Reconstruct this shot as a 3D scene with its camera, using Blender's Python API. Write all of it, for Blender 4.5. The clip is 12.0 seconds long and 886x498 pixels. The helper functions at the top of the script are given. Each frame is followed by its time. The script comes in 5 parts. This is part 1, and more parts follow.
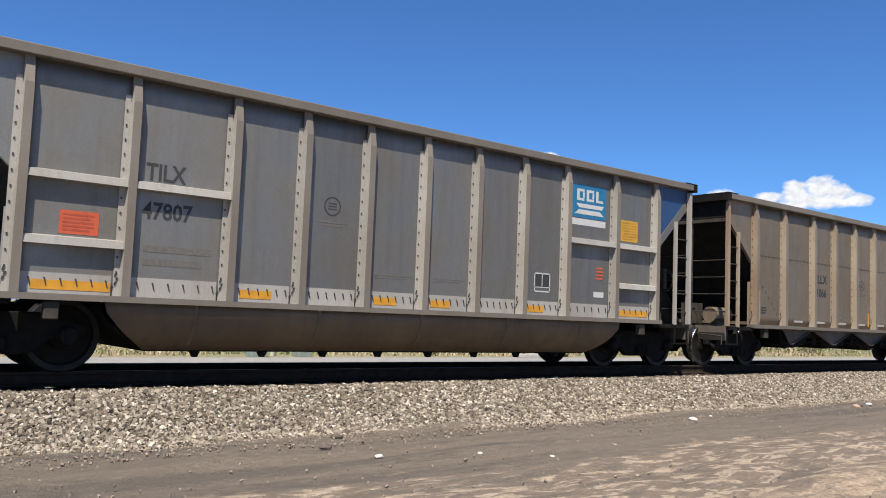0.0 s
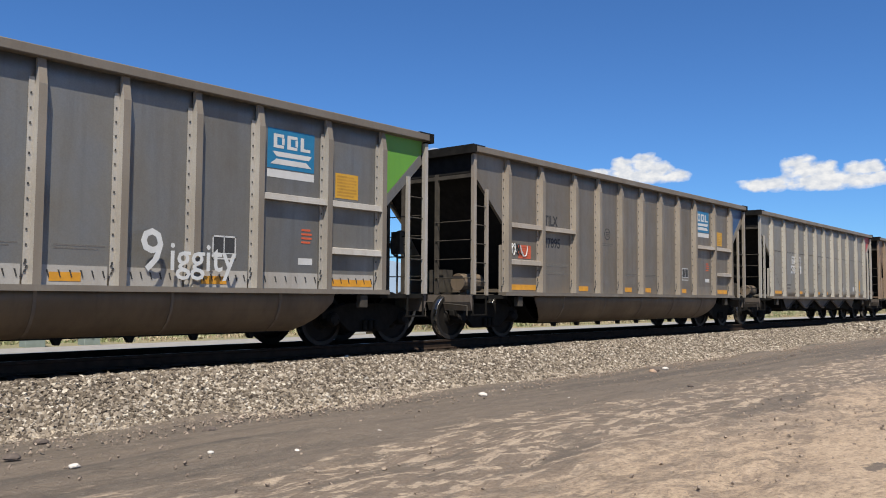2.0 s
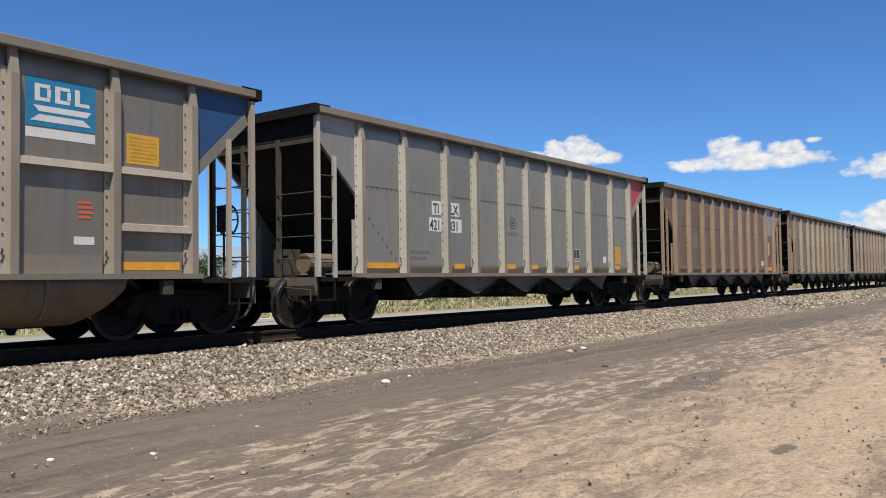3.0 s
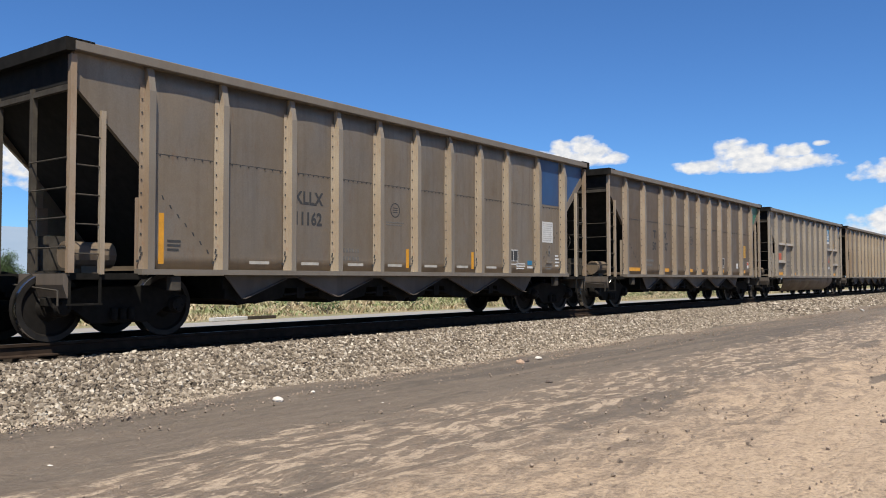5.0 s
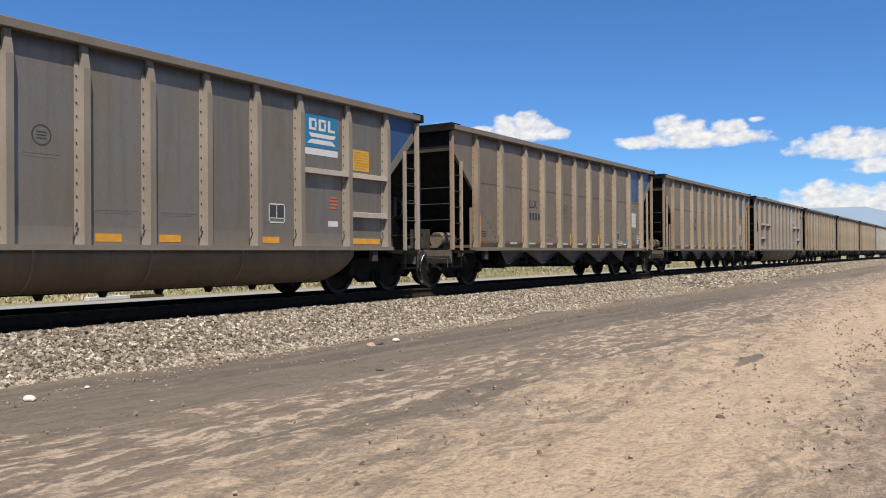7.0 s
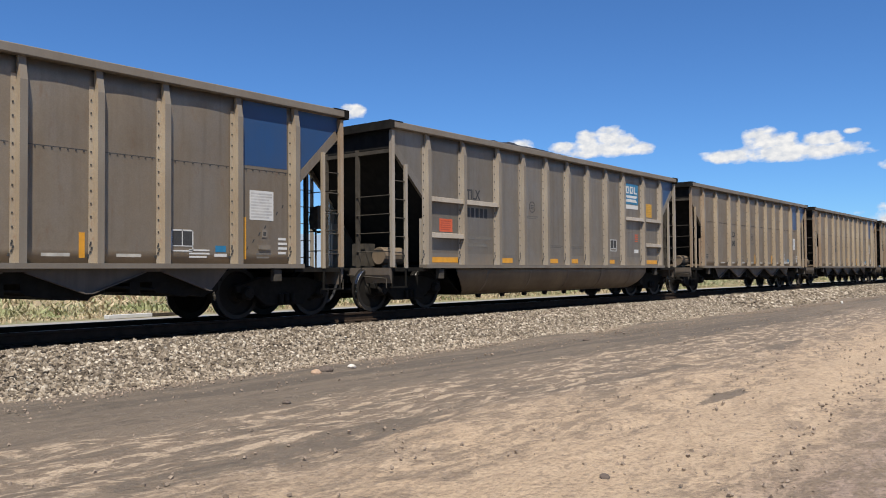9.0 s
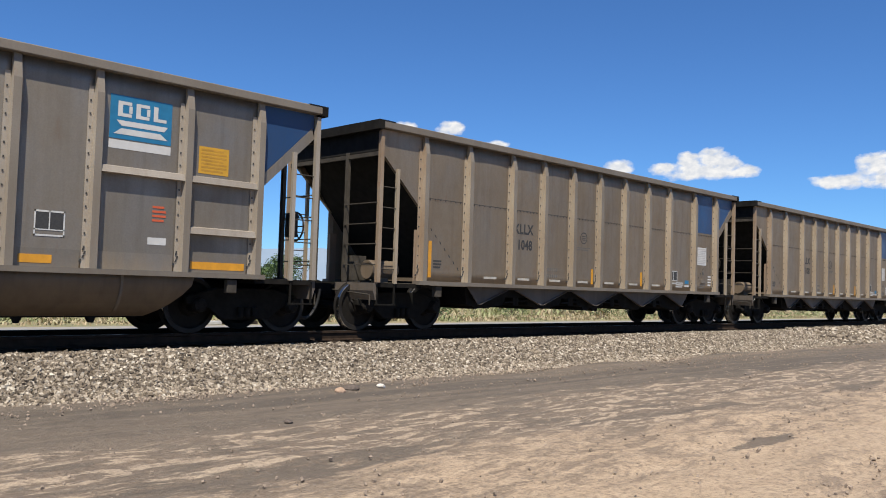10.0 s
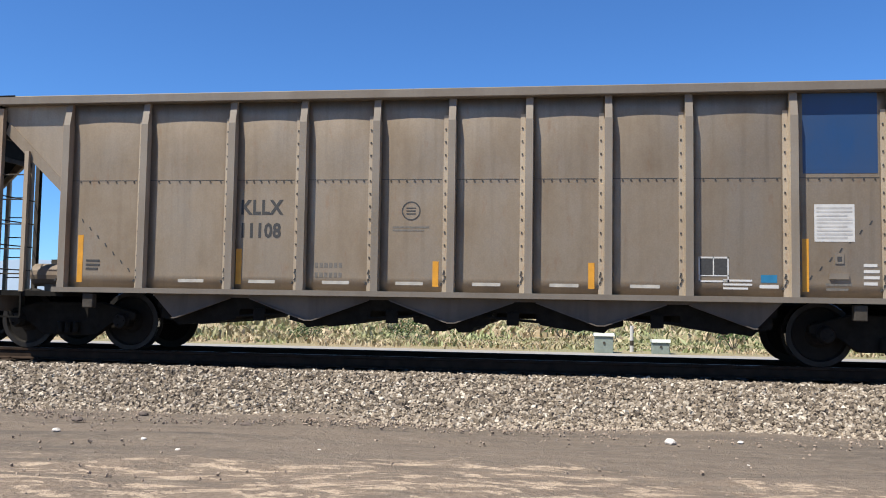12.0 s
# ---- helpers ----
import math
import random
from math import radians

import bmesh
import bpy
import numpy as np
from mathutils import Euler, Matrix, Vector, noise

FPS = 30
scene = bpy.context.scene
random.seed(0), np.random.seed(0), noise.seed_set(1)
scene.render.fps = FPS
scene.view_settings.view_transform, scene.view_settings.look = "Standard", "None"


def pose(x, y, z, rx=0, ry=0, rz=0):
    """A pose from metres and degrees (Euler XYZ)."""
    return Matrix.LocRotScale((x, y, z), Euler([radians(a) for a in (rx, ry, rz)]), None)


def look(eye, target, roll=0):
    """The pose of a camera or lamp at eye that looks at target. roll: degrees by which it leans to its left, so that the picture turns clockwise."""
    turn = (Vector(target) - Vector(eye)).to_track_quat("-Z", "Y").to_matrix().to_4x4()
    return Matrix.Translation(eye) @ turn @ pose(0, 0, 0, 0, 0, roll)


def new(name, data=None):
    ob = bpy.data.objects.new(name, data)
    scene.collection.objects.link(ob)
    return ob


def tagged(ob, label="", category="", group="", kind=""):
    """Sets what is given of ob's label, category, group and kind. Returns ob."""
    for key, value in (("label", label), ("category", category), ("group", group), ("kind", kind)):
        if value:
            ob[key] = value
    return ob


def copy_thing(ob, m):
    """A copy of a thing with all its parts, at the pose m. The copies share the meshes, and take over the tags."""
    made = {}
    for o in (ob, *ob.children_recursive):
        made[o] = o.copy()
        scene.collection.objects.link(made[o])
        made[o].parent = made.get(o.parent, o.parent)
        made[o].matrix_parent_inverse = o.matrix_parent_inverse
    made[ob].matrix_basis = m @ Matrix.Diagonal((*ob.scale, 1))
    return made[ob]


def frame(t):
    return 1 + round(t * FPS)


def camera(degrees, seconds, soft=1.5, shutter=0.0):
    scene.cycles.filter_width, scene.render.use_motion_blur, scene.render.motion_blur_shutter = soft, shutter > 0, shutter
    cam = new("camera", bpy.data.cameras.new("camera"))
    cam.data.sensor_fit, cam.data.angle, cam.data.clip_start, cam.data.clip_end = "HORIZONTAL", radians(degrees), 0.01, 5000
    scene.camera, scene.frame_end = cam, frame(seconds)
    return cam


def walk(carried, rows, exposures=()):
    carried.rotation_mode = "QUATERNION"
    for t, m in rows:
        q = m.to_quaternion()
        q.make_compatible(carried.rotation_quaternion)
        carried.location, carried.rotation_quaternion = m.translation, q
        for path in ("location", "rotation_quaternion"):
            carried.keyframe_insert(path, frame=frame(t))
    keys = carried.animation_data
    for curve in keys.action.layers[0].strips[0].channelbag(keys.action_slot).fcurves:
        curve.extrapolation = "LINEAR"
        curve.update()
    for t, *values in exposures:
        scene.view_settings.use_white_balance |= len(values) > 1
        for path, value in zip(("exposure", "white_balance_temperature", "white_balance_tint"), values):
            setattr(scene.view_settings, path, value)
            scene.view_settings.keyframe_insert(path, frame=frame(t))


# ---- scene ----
cam = camera(56.10, 12.0, soft=1.0)
# seconds, x, y, z in metres, yaw, pitch, roll in degrees; the track runs along x
ROWS = [
    (0.0, 0.000, 0.000, 1.545, -38.44, 4.63, -2.23),
    (0.5, 0.428, 0.063, 1.518, -43.40, 3.75, -1.65),
    (1.0, 0.830, 0.114, 1.507, -47.81, 2.87, -2.07),
    (1.5, 1.260, 0.184, 1.519, -50.50, 3.37, -0.60),
    (2.0, 1.703, 0.254, 1.515, -49.09, 3.32, -0.41),
    (2.5, 2.194, 0.368, 1.498, -50.23, 2.67, 0.30),
    (3.0, 2.676, 0.351, 1.469, -53.42, 2.20, 0.83),
    (5.0, 4.940, 0.506, 1.483, -53.14, 2.11, 0.06),
    (5.5, 5.525, 0.497, 1.440, -53.67, 2.36, 0.70),
    (6.0, 6.073, 0.427, 1.417, -54.49, 0.68, 0.09),
    (6.5, 6.579, 0.283, 1.460, -58.20, -0.01, 0.35),
    (8.5, 8.743, -0.596, 1.465, -50.33, 2.38, 0.51),
    (9.0, 9.252, -0.777, 1.472, -51.36, 1.58, 0.41),
    (9.5, 9.789, -0.967, 1.479, -48.83, 1.10, -0.34),
    (10.0, 10.251, -1.071, 1.507, -44.97, 2.70, -1.74),
    (10.5, 10.586, -1.114, 1.530, -36.80, 4.20, -2.05),
    (11.0, 10.718, -1.074, 1.527, -24.98, 4.74, -0.86),
    (11.5, 10.730, -1.083, 1.527, -5.06, 4.54, -0.71),
    (12.0, 10.710, -1.159, 1.516, 7.77, 3.55, -0.90),
]
walk(cam, [(t, pose(x, y, z, 90 + pitch, roll, yaw)) for t, x, y, z, yaw, pitch, roll in ROWS], exposures=[(0.0, 0.72, 6350, 10), (1.0, 0.68, 6350, 10), (1.5, 0.46, 6350, 10), (2.5, 0.57, 6350, 10), (3.0, 0.52, 6400, 10), (5.5, 0.58, 6450, 10), (9.5, 0.54, 6450, 10), (11.0, 0.68, 6300, 10), (11.5, 0.68, 6300, 10), (12.0, 0.90, 6300, 10)])

# ---- light ----
SUN_DIR = Vector((-1.0, -1.0, 2.35)).normalized()
sun_el = math.asin(SUN_DIR.z)
sun_az = math.atan2(SUN_DIR.y, SUN_DIR.x)
sun = new("sun", bpy.data.lights.new("sun", "SUN"))
sun.data.energy, sun.data.angle, sun.data.color = 5.0, radians(0.53), (1.0, 0.925, 0.80)
sun.matrix_world = look(SUN_DIR * 100, (0, 0, 0))


def nd(tree, kind, **ins):
    """Adds a node; ins: attributes by name, or inputs as i0, i1 ..."""
    n = tree.nodes.new(kind)
    for k, v in ins.items():
        if k[0] == "i" and k[1:].isdigit():
            s = n.inputs[int(k[1:])]
            if isinstance(v, bpy.types.NodeSocket):
                tree.links.new(v, s)
            else:
                s.default_value = v
        elif k == "operation":
            n.operation = v
        elif k == "sky_type":
            n.sky_type = v
        elif k == "data_type":
            n.data_type = v
        elif k == "blend_type":
            n.blend_type = v
    return n


def maths(tree, op, a, b=0.0, c=0.0):
    return nd(tree, "ShaderNodeMath", operation=op, i0=a, i1=b, i2=c).outputs[0]


def mixed(tree, fac, a, b, blend="MIX"):
    n = nd(tree, "ShaderNodeMixRGB", blend_type=blend)
    for s, v in zip(n.inputs, (fac, a, b)):
        if isinstance(v, bpy.types.NodeSocket):
            tree.links.new(v, s)
        elif isinstance(v, tuple):
            s.default_value = (*v[:3], 1)
        else:
            s.default_value = v
    return n.outputs[0]


def ramp(tree, fac, *stops):
    n = tree.nodes.new("ShaderNodeValToRGB")
    tree.links.new(fac, n.inputs[0])
    while len(n.color_ramp.elements) < len(stops):
        n.color_ramp.elements.new(0.5)
    for e, (at, c) in zip(n.color_ramp.elements, stops):
        e.position = at
        e.color = (c, c, c, 1) if isinstance(c, (int, float)) else (*c, 1)
    return n.outputs[0]


# sky with fair-weather clouds: azimuth from +x, elevation, half width, half height in degrees
CLOUDS = [
    (27.9, 8.15, 2.9, 0.75), (27.2, 8.95, 1.15, 0.8), (28.7, 8.85, 0.9, 0.65), (26.2, 8.5, 1.0, 0.7), (25.3, 8.1, 1.2, 0.5), (30.3, 8.3, 1.0, 0.5), (33.2, 8.45, 1.0, 0.6),
    (17.5, 8.2, 1.2, 1.0), (15.4, 7.4, 4.5, 0.7), (19.6, 7.3, 1.8, 0.55), (16.1, 8.1, 0.9, 0.7), (14.0, 8.1, 1.3, 0.6), (12.3, 8.5, 0.5, 0.25),
    (6.5, 6.5, 4.0, 1.0), (7.6, 7.0, 1.2, 0.8), (5.2, 5.2, 1.9, 0.6), (6.4, 2.9, 5.8, 1.25), (8.4, 3.7, 1.6, 0.8),
    (48.0, 11.0, 0.9, 0.4), (44.8, 10.9, 1.0, 0.6), (41.7, 9.9, 0.9, 0.35),
    (62.5, 8.0, 4.8, 3.0), (57.0, 9.0, 3.0, 1.4), (-20.0, 9.0, 9.0, 2.5), (178.0, 12.0, 14.0, 3.0), (-120.0, 14.0, 16.0, 4.0),
]


def make_sky():
    world = bpy.data.worlds.new("sky")
    scene.world = world
    world.use_nodes = True
    t = world.node_tree
    t.nodes.clear()
    sky = nd(t, "ShaderNodeTexSky", sky_type="NISHITA")
    sky.sun_disc, sky.sun_elevation, sky.sun_rotation = False, sun_el, radians(90) - sun_az
    sky.altitude, sky.air_density, sky.dust_density, sky.ozone_density = 1600, 1.0, 0.4, 2.5
    d = nd(t, "ShaderNodeTexCoord").outputs["Generated"]
    s = nd(t, "ShaderNodeSeparateXYZ", i0=d)
    az = maths(t, "MULTIPLY", maths(t, "ARCTAN2", s.outputs[1], s.outputs[0]), 57.2958)
    el = maths(t, "MULTIPLY", maths(t, "ARCSINE", s.outputs[2]), 57.2958)
    total = None
    for a, e, w, h in CLOUDS:
        u = maths(t, "DIVIDE", maths(t, "SUBTRACT", az, a), w)
        v = maths(t, "DIVIDE", maths(t, "SUBTRACT", el, e), h)
        low = maths(t, "MULTIPLY", maths(t, "MINIMUM", v, 0.0), 0.7)
        r = maths(t, "ADD", maths(t, "MULTIPLY", u, u), maths(t, "ADD", maths(t, "MULTIPLY", v, v), maths(t, "MULTIPLY", low, low)))
        m = maths(t, "SUBTRACT", 1.0, r)
        total = m if total is None else maths(t, "MAXIMUM", total, m)
    total = maths(t, "MAXIMUM", total, -2.0)
    co = nd(t, "ShaderNodeCombineXYZ", i0=az, i1=maths(t, "MULTIPLY", el, 1.5)).outputs[0]
    n1 = nd(t, "ShaderNodeTexNoise", i0=co)
    n1.inputs["Scale"].default_value, n1.inputs["Detail"].default_value, n1.inputs["Roughness"].default_value = 1.1, 6, 0.5
    n = maths(t, "MULTIPLY", maths(t, "SUBTRACT", n1.outputs[0], 0.47), 2.4)
    dens = maths(t, "ADD", total, n)
    mask = nd(t, "ShaderNodeMapRange", i0=dens, i1=0.0, i2=0.75, i3=0.0, i4=1.0).outputs[0]
    n2 = nd(t, "ShaderNodeTexNoise", i0=co)
    n2.inputs["Scale"].default_value, n2.inputs["Detail"].default_value = 1.6, 5
    shade = nd(t, "ShaderNodeMapRange", i0=n2.outputs[0], i1=0.3, i2=0.65, i3=0.0, i4=1.0).outputs[0]
    white = mixed(t, shade, (6.8, 7.2, 7.9), (10.0, 9.8, 9.5))
    col = mixed(t, mask, mixed(t, 1.0, sky.outputs[0], (0.57, 0.94, 1.36), "MULTIPLY"), white)
    bg = nd(t, "ShaderNodeBackground", i0=col, i1=0.064)
    t.links.new(bg.outputs[0], nd(t, "ShaderNodeOutputWorld").inputs[0])


make_sky()


# ---- materials ----
def material(name):
    m = bpy.data.materials.new(name)
    m.use_nodes = True
    return m, m.node_tree, m.node_tree.nodes["Principled BSDF"]


def noise_tex(t, co, scale, detail=4, rough=0.55):
    n = nd(t, "ShaderNodeTexNoise", i0=co)
    n.inputs["Scale"].default_value, n.inputs["Detail"].default_value, n.inputs["Roughness"].default_value = scale, detail, rough
    return n.outputs[0]


def spaced(t, co, x, y, z):
    return nd(t, "ShaderNodeVectorMath", operation="MULTIPLY", i0=co, i1=(x, y, z)).outputs[0]


def bump(t, b, height, strength, dist=0.01):
    n = nd(t, "ShaderNodeBump")
    n.inputs["Strength"].default_value, n.inputs["Distance"].default_value = strength, dist
    t.links.new(height, n.inputs["Height"])
    t.links.new(n.outputs[0], b.inputs["Normal"])


def coords(t):
    return nd(t, "ShaderNodeTexCoord").outputs["Object"]


def paint(name, col, dirt, amount=0.5, rough=0.5, streak=0.5, metal=0.0, rust=0.0, dust=0.0):
    """Weathered paint: blotches, rain streaks that run down, grime and a little rust."""
    m, t, b = material(name)
    co = coords(t)
    rnd = nd(t, "ShaderNodeObjectInfo").outputs["Random"]
    big = noise_tex(t, spaced(t, co, 0.8, 0.8, 0.5), 1.6, 5, 0.6)
    run = noise_tex(t, spaced(t, co, 5.0, 5.0, 0.28), 1.6, 5, 0.55)
    fine = noise_tex(t, co, 40.0, 3, 0.6)
    c = mixed(t, ramp(t, big, (0.3, 0.0), (0.7, amount)), col, dirt)
    c = mixed(t, ramp(t, run, (0.5, 0.0), (0.75, streak)), c, dirt)
    c = mixed(t, ramp(t, fine, (0.35, 0.12), (0.65, 0.0)), c, (0.06, 0.05, 0.045))
    if rust:
        rs = noise_tex(t, spaced(t, co, 2.0, 2.0, 0.8), 3.0, 6, 0.7)
        c = mixed(t, ramp(t, rs, (0.58, 0.0), (0.72, rust)), c, (0.22, 0.10, 0.045))
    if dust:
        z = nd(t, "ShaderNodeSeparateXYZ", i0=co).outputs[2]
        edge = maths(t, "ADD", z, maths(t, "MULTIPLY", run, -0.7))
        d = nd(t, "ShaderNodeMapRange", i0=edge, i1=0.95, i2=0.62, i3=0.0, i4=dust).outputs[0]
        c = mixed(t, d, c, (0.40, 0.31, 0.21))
    tone = nd(t, "ShaderNodeMapRange", i0=rnd, i1=0.0, i2=1.0, i3=0.9, i4=1.08).outputs[0]
    c = mixed(t, 1.0, c, nd(t, "ShaderNodeCombineXYZ", i0=tone, i1=tone, i2=tone).outputs[0], "MULTIPLY")
    t.links.new(c, b.inputs["Base Color"])
    t.links.new(nd(t, "ShaderNodeMapRange", i0=big, i1=0.3, i2=0.7, i3=rough - 0.08, i4=rough + 0.15).outputs[0], b.inputs["Roughness"])
    b.inputs["Metallic"].default_value = metal
    bump(t, b, maths(t, "ADD", big, maths(t, "MULTIPLY", fine, 0.1)), 0.25, 0.02)
    return m


def plain(name, col, rough=0.6, metal=0.0, vary=0.25, scale=6.0, gloss=0.5):
    m, t, b = material(name)
    co = coords(t)
    n = noise_tex(t, co, scale, 5, 0.6)
    c = mixed(t, ramp(t, n, (0.3, 0.0), (0.7, 1.0)), tuple(v * (1 - vary) for v in col), tuple(v * (1 + vary) for v in col))
    t.links.new(c, b.inputs["Base Color"])
    b.inputs["Roughness"].default_value, b.inputs["Metallic"].default_value = rough, metal
    b.inputs["Specular IOR Level"].default_value = gloss
    bump(t, b, n, 0.2, 0.01)
    return m


PAINTS = {
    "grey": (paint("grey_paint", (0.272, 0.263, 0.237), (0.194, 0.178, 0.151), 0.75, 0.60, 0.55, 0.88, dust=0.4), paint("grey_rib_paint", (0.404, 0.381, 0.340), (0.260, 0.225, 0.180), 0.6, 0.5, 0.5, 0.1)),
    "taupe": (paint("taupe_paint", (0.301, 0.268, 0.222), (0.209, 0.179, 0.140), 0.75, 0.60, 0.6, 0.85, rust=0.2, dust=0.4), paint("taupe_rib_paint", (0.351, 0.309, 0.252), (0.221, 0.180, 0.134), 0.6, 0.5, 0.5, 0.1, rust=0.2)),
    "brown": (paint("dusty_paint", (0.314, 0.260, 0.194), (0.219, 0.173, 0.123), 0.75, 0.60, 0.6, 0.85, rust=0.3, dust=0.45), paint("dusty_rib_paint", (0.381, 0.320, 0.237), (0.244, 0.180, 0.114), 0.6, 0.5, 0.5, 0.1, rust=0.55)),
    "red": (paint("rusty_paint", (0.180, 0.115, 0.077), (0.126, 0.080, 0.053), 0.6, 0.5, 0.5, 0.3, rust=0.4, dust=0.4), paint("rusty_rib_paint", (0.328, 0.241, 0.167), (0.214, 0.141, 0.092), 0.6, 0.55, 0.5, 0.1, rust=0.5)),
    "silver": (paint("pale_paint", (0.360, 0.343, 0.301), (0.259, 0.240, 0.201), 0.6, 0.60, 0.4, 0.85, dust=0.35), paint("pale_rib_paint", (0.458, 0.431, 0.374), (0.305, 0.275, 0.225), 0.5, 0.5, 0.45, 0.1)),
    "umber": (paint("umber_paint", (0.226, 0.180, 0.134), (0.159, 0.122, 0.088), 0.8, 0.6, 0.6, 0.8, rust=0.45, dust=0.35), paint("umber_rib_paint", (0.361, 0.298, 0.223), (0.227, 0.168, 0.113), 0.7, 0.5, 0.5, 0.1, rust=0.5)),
}
rust_rib_mat = paint("rust_stained_rib", (0.312, 0.250, 0.180), (0.205, 0.131, 0.072), 0.8, 0.6, 0.7, 0.0, rust=0.6)
rib_face_mat = paint("dark_rib_face", (0.213, 0.184, 0.145), (0.136, 0.111, 0.083), 0.7, 0.6, 0.6, 0.1, rust=0.3)
rim_mat = paint("rim_paint", (0.182, 0.157, 0.124), (0.110, 0.088, 0.066), 0.6, 0.6, 0.3, 0.1)
skirt_mat = paint("skirt_grime", (0.125, 0.10, 0.078), (0.06, 0.048, 0.037), 0.7, 0.75, 0.6)
under_mat = paint("tub_grime", (0.17, 0.125, 0.08), (0.085, 0.062, 0.042), 0.6, 0.65, 0.6)
# darker than grime alone: the shade under the cars is put into this colour
black_mat = plain("shaded_black_grime", (0.0115, 0.0105, 0.009), 0.9, 0.0, 0.4, gloss=0.1)
# coal-dusty steel, with the shade inside the car ends put into its colour
inner_mat = plain("shaded_coal_dust_steel", (0.012, 0.011, 0.0095), 0.9, 0.0, 0.4, gloss=0.22)
# wheel and rim colours are lowered to hold the underbody shade
wheel_mat = plain("shaded_wheel_steel", (0.012, 0.0105, 0.009), 0.7, 0.0, 0.3, gloss=0.12)
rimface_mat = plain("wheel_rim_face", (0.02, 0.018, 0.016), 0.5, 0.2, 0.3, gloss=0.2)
tread_mat = plain("polished_tread", (0.45, 0.44, 0.42), 0.25, 1.0, 0.1)
grime_mat = plain("dusty_iron", (0.05, 0.043, 0.034), 0.8, 0.0, 0.35, gloss=0.25)
stencil_mat = plain("black_stencil", (0.03, 0.03, 0.03), 0.7, 0.0, 0.3, 30)
faint_mat = plain("worn_stencil", (0.115, 0.105, 0.09), 0.7, 0.0, 0.3, 30)
white_mat = plain("white_decal", (0.472, 0.466, 0.446), 0.5, 0.0, 0.08)
strip_mat = plain("dusty_white_strip", (0.34, 0.32, 0.28), 0.6, 0.0, 0.2)
yellow_mat = plain("yellow_reflector", (0.512, 0.236, 0.016), 0.45, 0.0, 0.15)
placard_mat = plain("yellow_placard", (0.459, 0.249, 0.020), 0.5, 0.0, 0.1)
orange_mat = plain("orange_placard", (0.472, 0.085, 0.030), 0.5, 0.0, 0.12)
blue_mat = plain("blue_sign", (0.016, 0.138, 0.262), 0.45, 0.0, 0.12)
blue_patch = paint("blue_end_paint", (0.011, 0.046, 0.131), (0.020, 0.043, 0.092), 0.5, 0.4, 0.3)
green_patch = paint("green_end_paint", (0.105, 0.276, 0.023), (0.085, 0.210, 0.033), 0.5, 0.45, 0.3)
darkgreen_patch = paint("dark_green_end_paint", (0.010, 0.105, 0.049), (0.013, 0.072, 0.039), 0.5, 0.45, 0.3)
grey_patch = paint("grey_end_paint", (0.197, 0.210, 0.203), (0.144, 0.151, 0.144), 0.5, 0.45, 0.3)
red_patch = paint("red_end_paint", (0.361, 0.020, 0.026), (0.262, 0.026, 0.026), 0.5, 0.45, 0.3)
faded_yellow = plain("faded_yellow_sheet", (0.472, 0.407, 0.197), 0.6, 0.0, 0.15)
placard_ink = plain("brown_print", (0.36, 0.19, 0.02), 0.6, 0.0, 0.2)
orange_ink = plain("dark_red_print", (0.34, 0.06, 0.025), 0.6, 0.0, 0.2)
pale_ink = plain("faded_print", (0.361, 0.354, 0.335), 0.6, 0.0, 0.2)
spray_mat = plain("white_spray_paint", (0.492, 0.492, 0.472), 0.6, 0.0, 0.1)
hose_mat = plain("rubber_hose", (0.012, 0.012, 0.012), 0.6, 0.0, 0.2)
rail_mat = plain("rusty_rail", (0.03, 0.02, 0.014), 0.9, 0.0, 0.3, gloss=0.1)
railtop_mat = plain("polished_rail_head", (0.22, 0.21, 0.20), 0.45, 1.0, 0.1)
tie_mat = plain("weathered_tie", (0.045, 0.036, 0.028), 0.9, 0.0, 0.4, 14, gloss=0.1)


# ---- mesh helpers ----
def box(bm, x0, x1, y0, y1, z0, z1):
    v = [bm.verts.new((x, y, z)) for x in (x0, x1) for y in (y0, y1) for z in (z0, z1)]
    for f in ((0, 1, 3, 2), (4, 6, 7, 5), (0, 4, 5, 1), (2, 3, 7, 6), (0, 2, 6, 4), (1, 5, 7, 3)):
        bm.faces.new([v[i] for i in f])


def prism(bm, pts, axis, a, b):
    """A closed outline pts, swept along an axis from a to b."""
    def at(p, w):
        q = list(p)
        q.insert(axis, w)
        return q
    lo = [bm.verts.new(at(p, a)) for p in pts]
    hi = [bm.verts.new(at(p, b)) for p in pts]
    n = len(pts)
    bm.faces.new(lo)
    bm.faces.new(hi[::-1])
    for i in range(n):
        bm.faces.new((lo[i], lo[(i + 1) % n], hi[(i + 1) % n], hi[i]))


def tube(bm, a, b, r0, r1=None, n=8, caps=True):
    a, b = Vector(a), Vector(b)
    r1 = r0 if r1 is None else r1
    d = (b - a).normalized()
    u = d.orthogonal().normalized()
    w = d.cross(u)
    lo = [bm.verts.new(a + (u * math.cos(k * math.tau / n) + w * math.sin(k * math.tau / n)) * r0) for k in range(n)]
    hi = [bm.verts.new(b + (u * math.cos(k * math.tau / n) + w * math.sin(k * math.tau / n)) * r1) for k in range(n)]
    for k in range(n):
        bm.faces.new((lo[k], lo[(k + 1) % n], hi[(k + 1) % n], hi[k]))
    if caps:
        bm.faces.new(lo[::-1])
        bm.faces.new(hi)


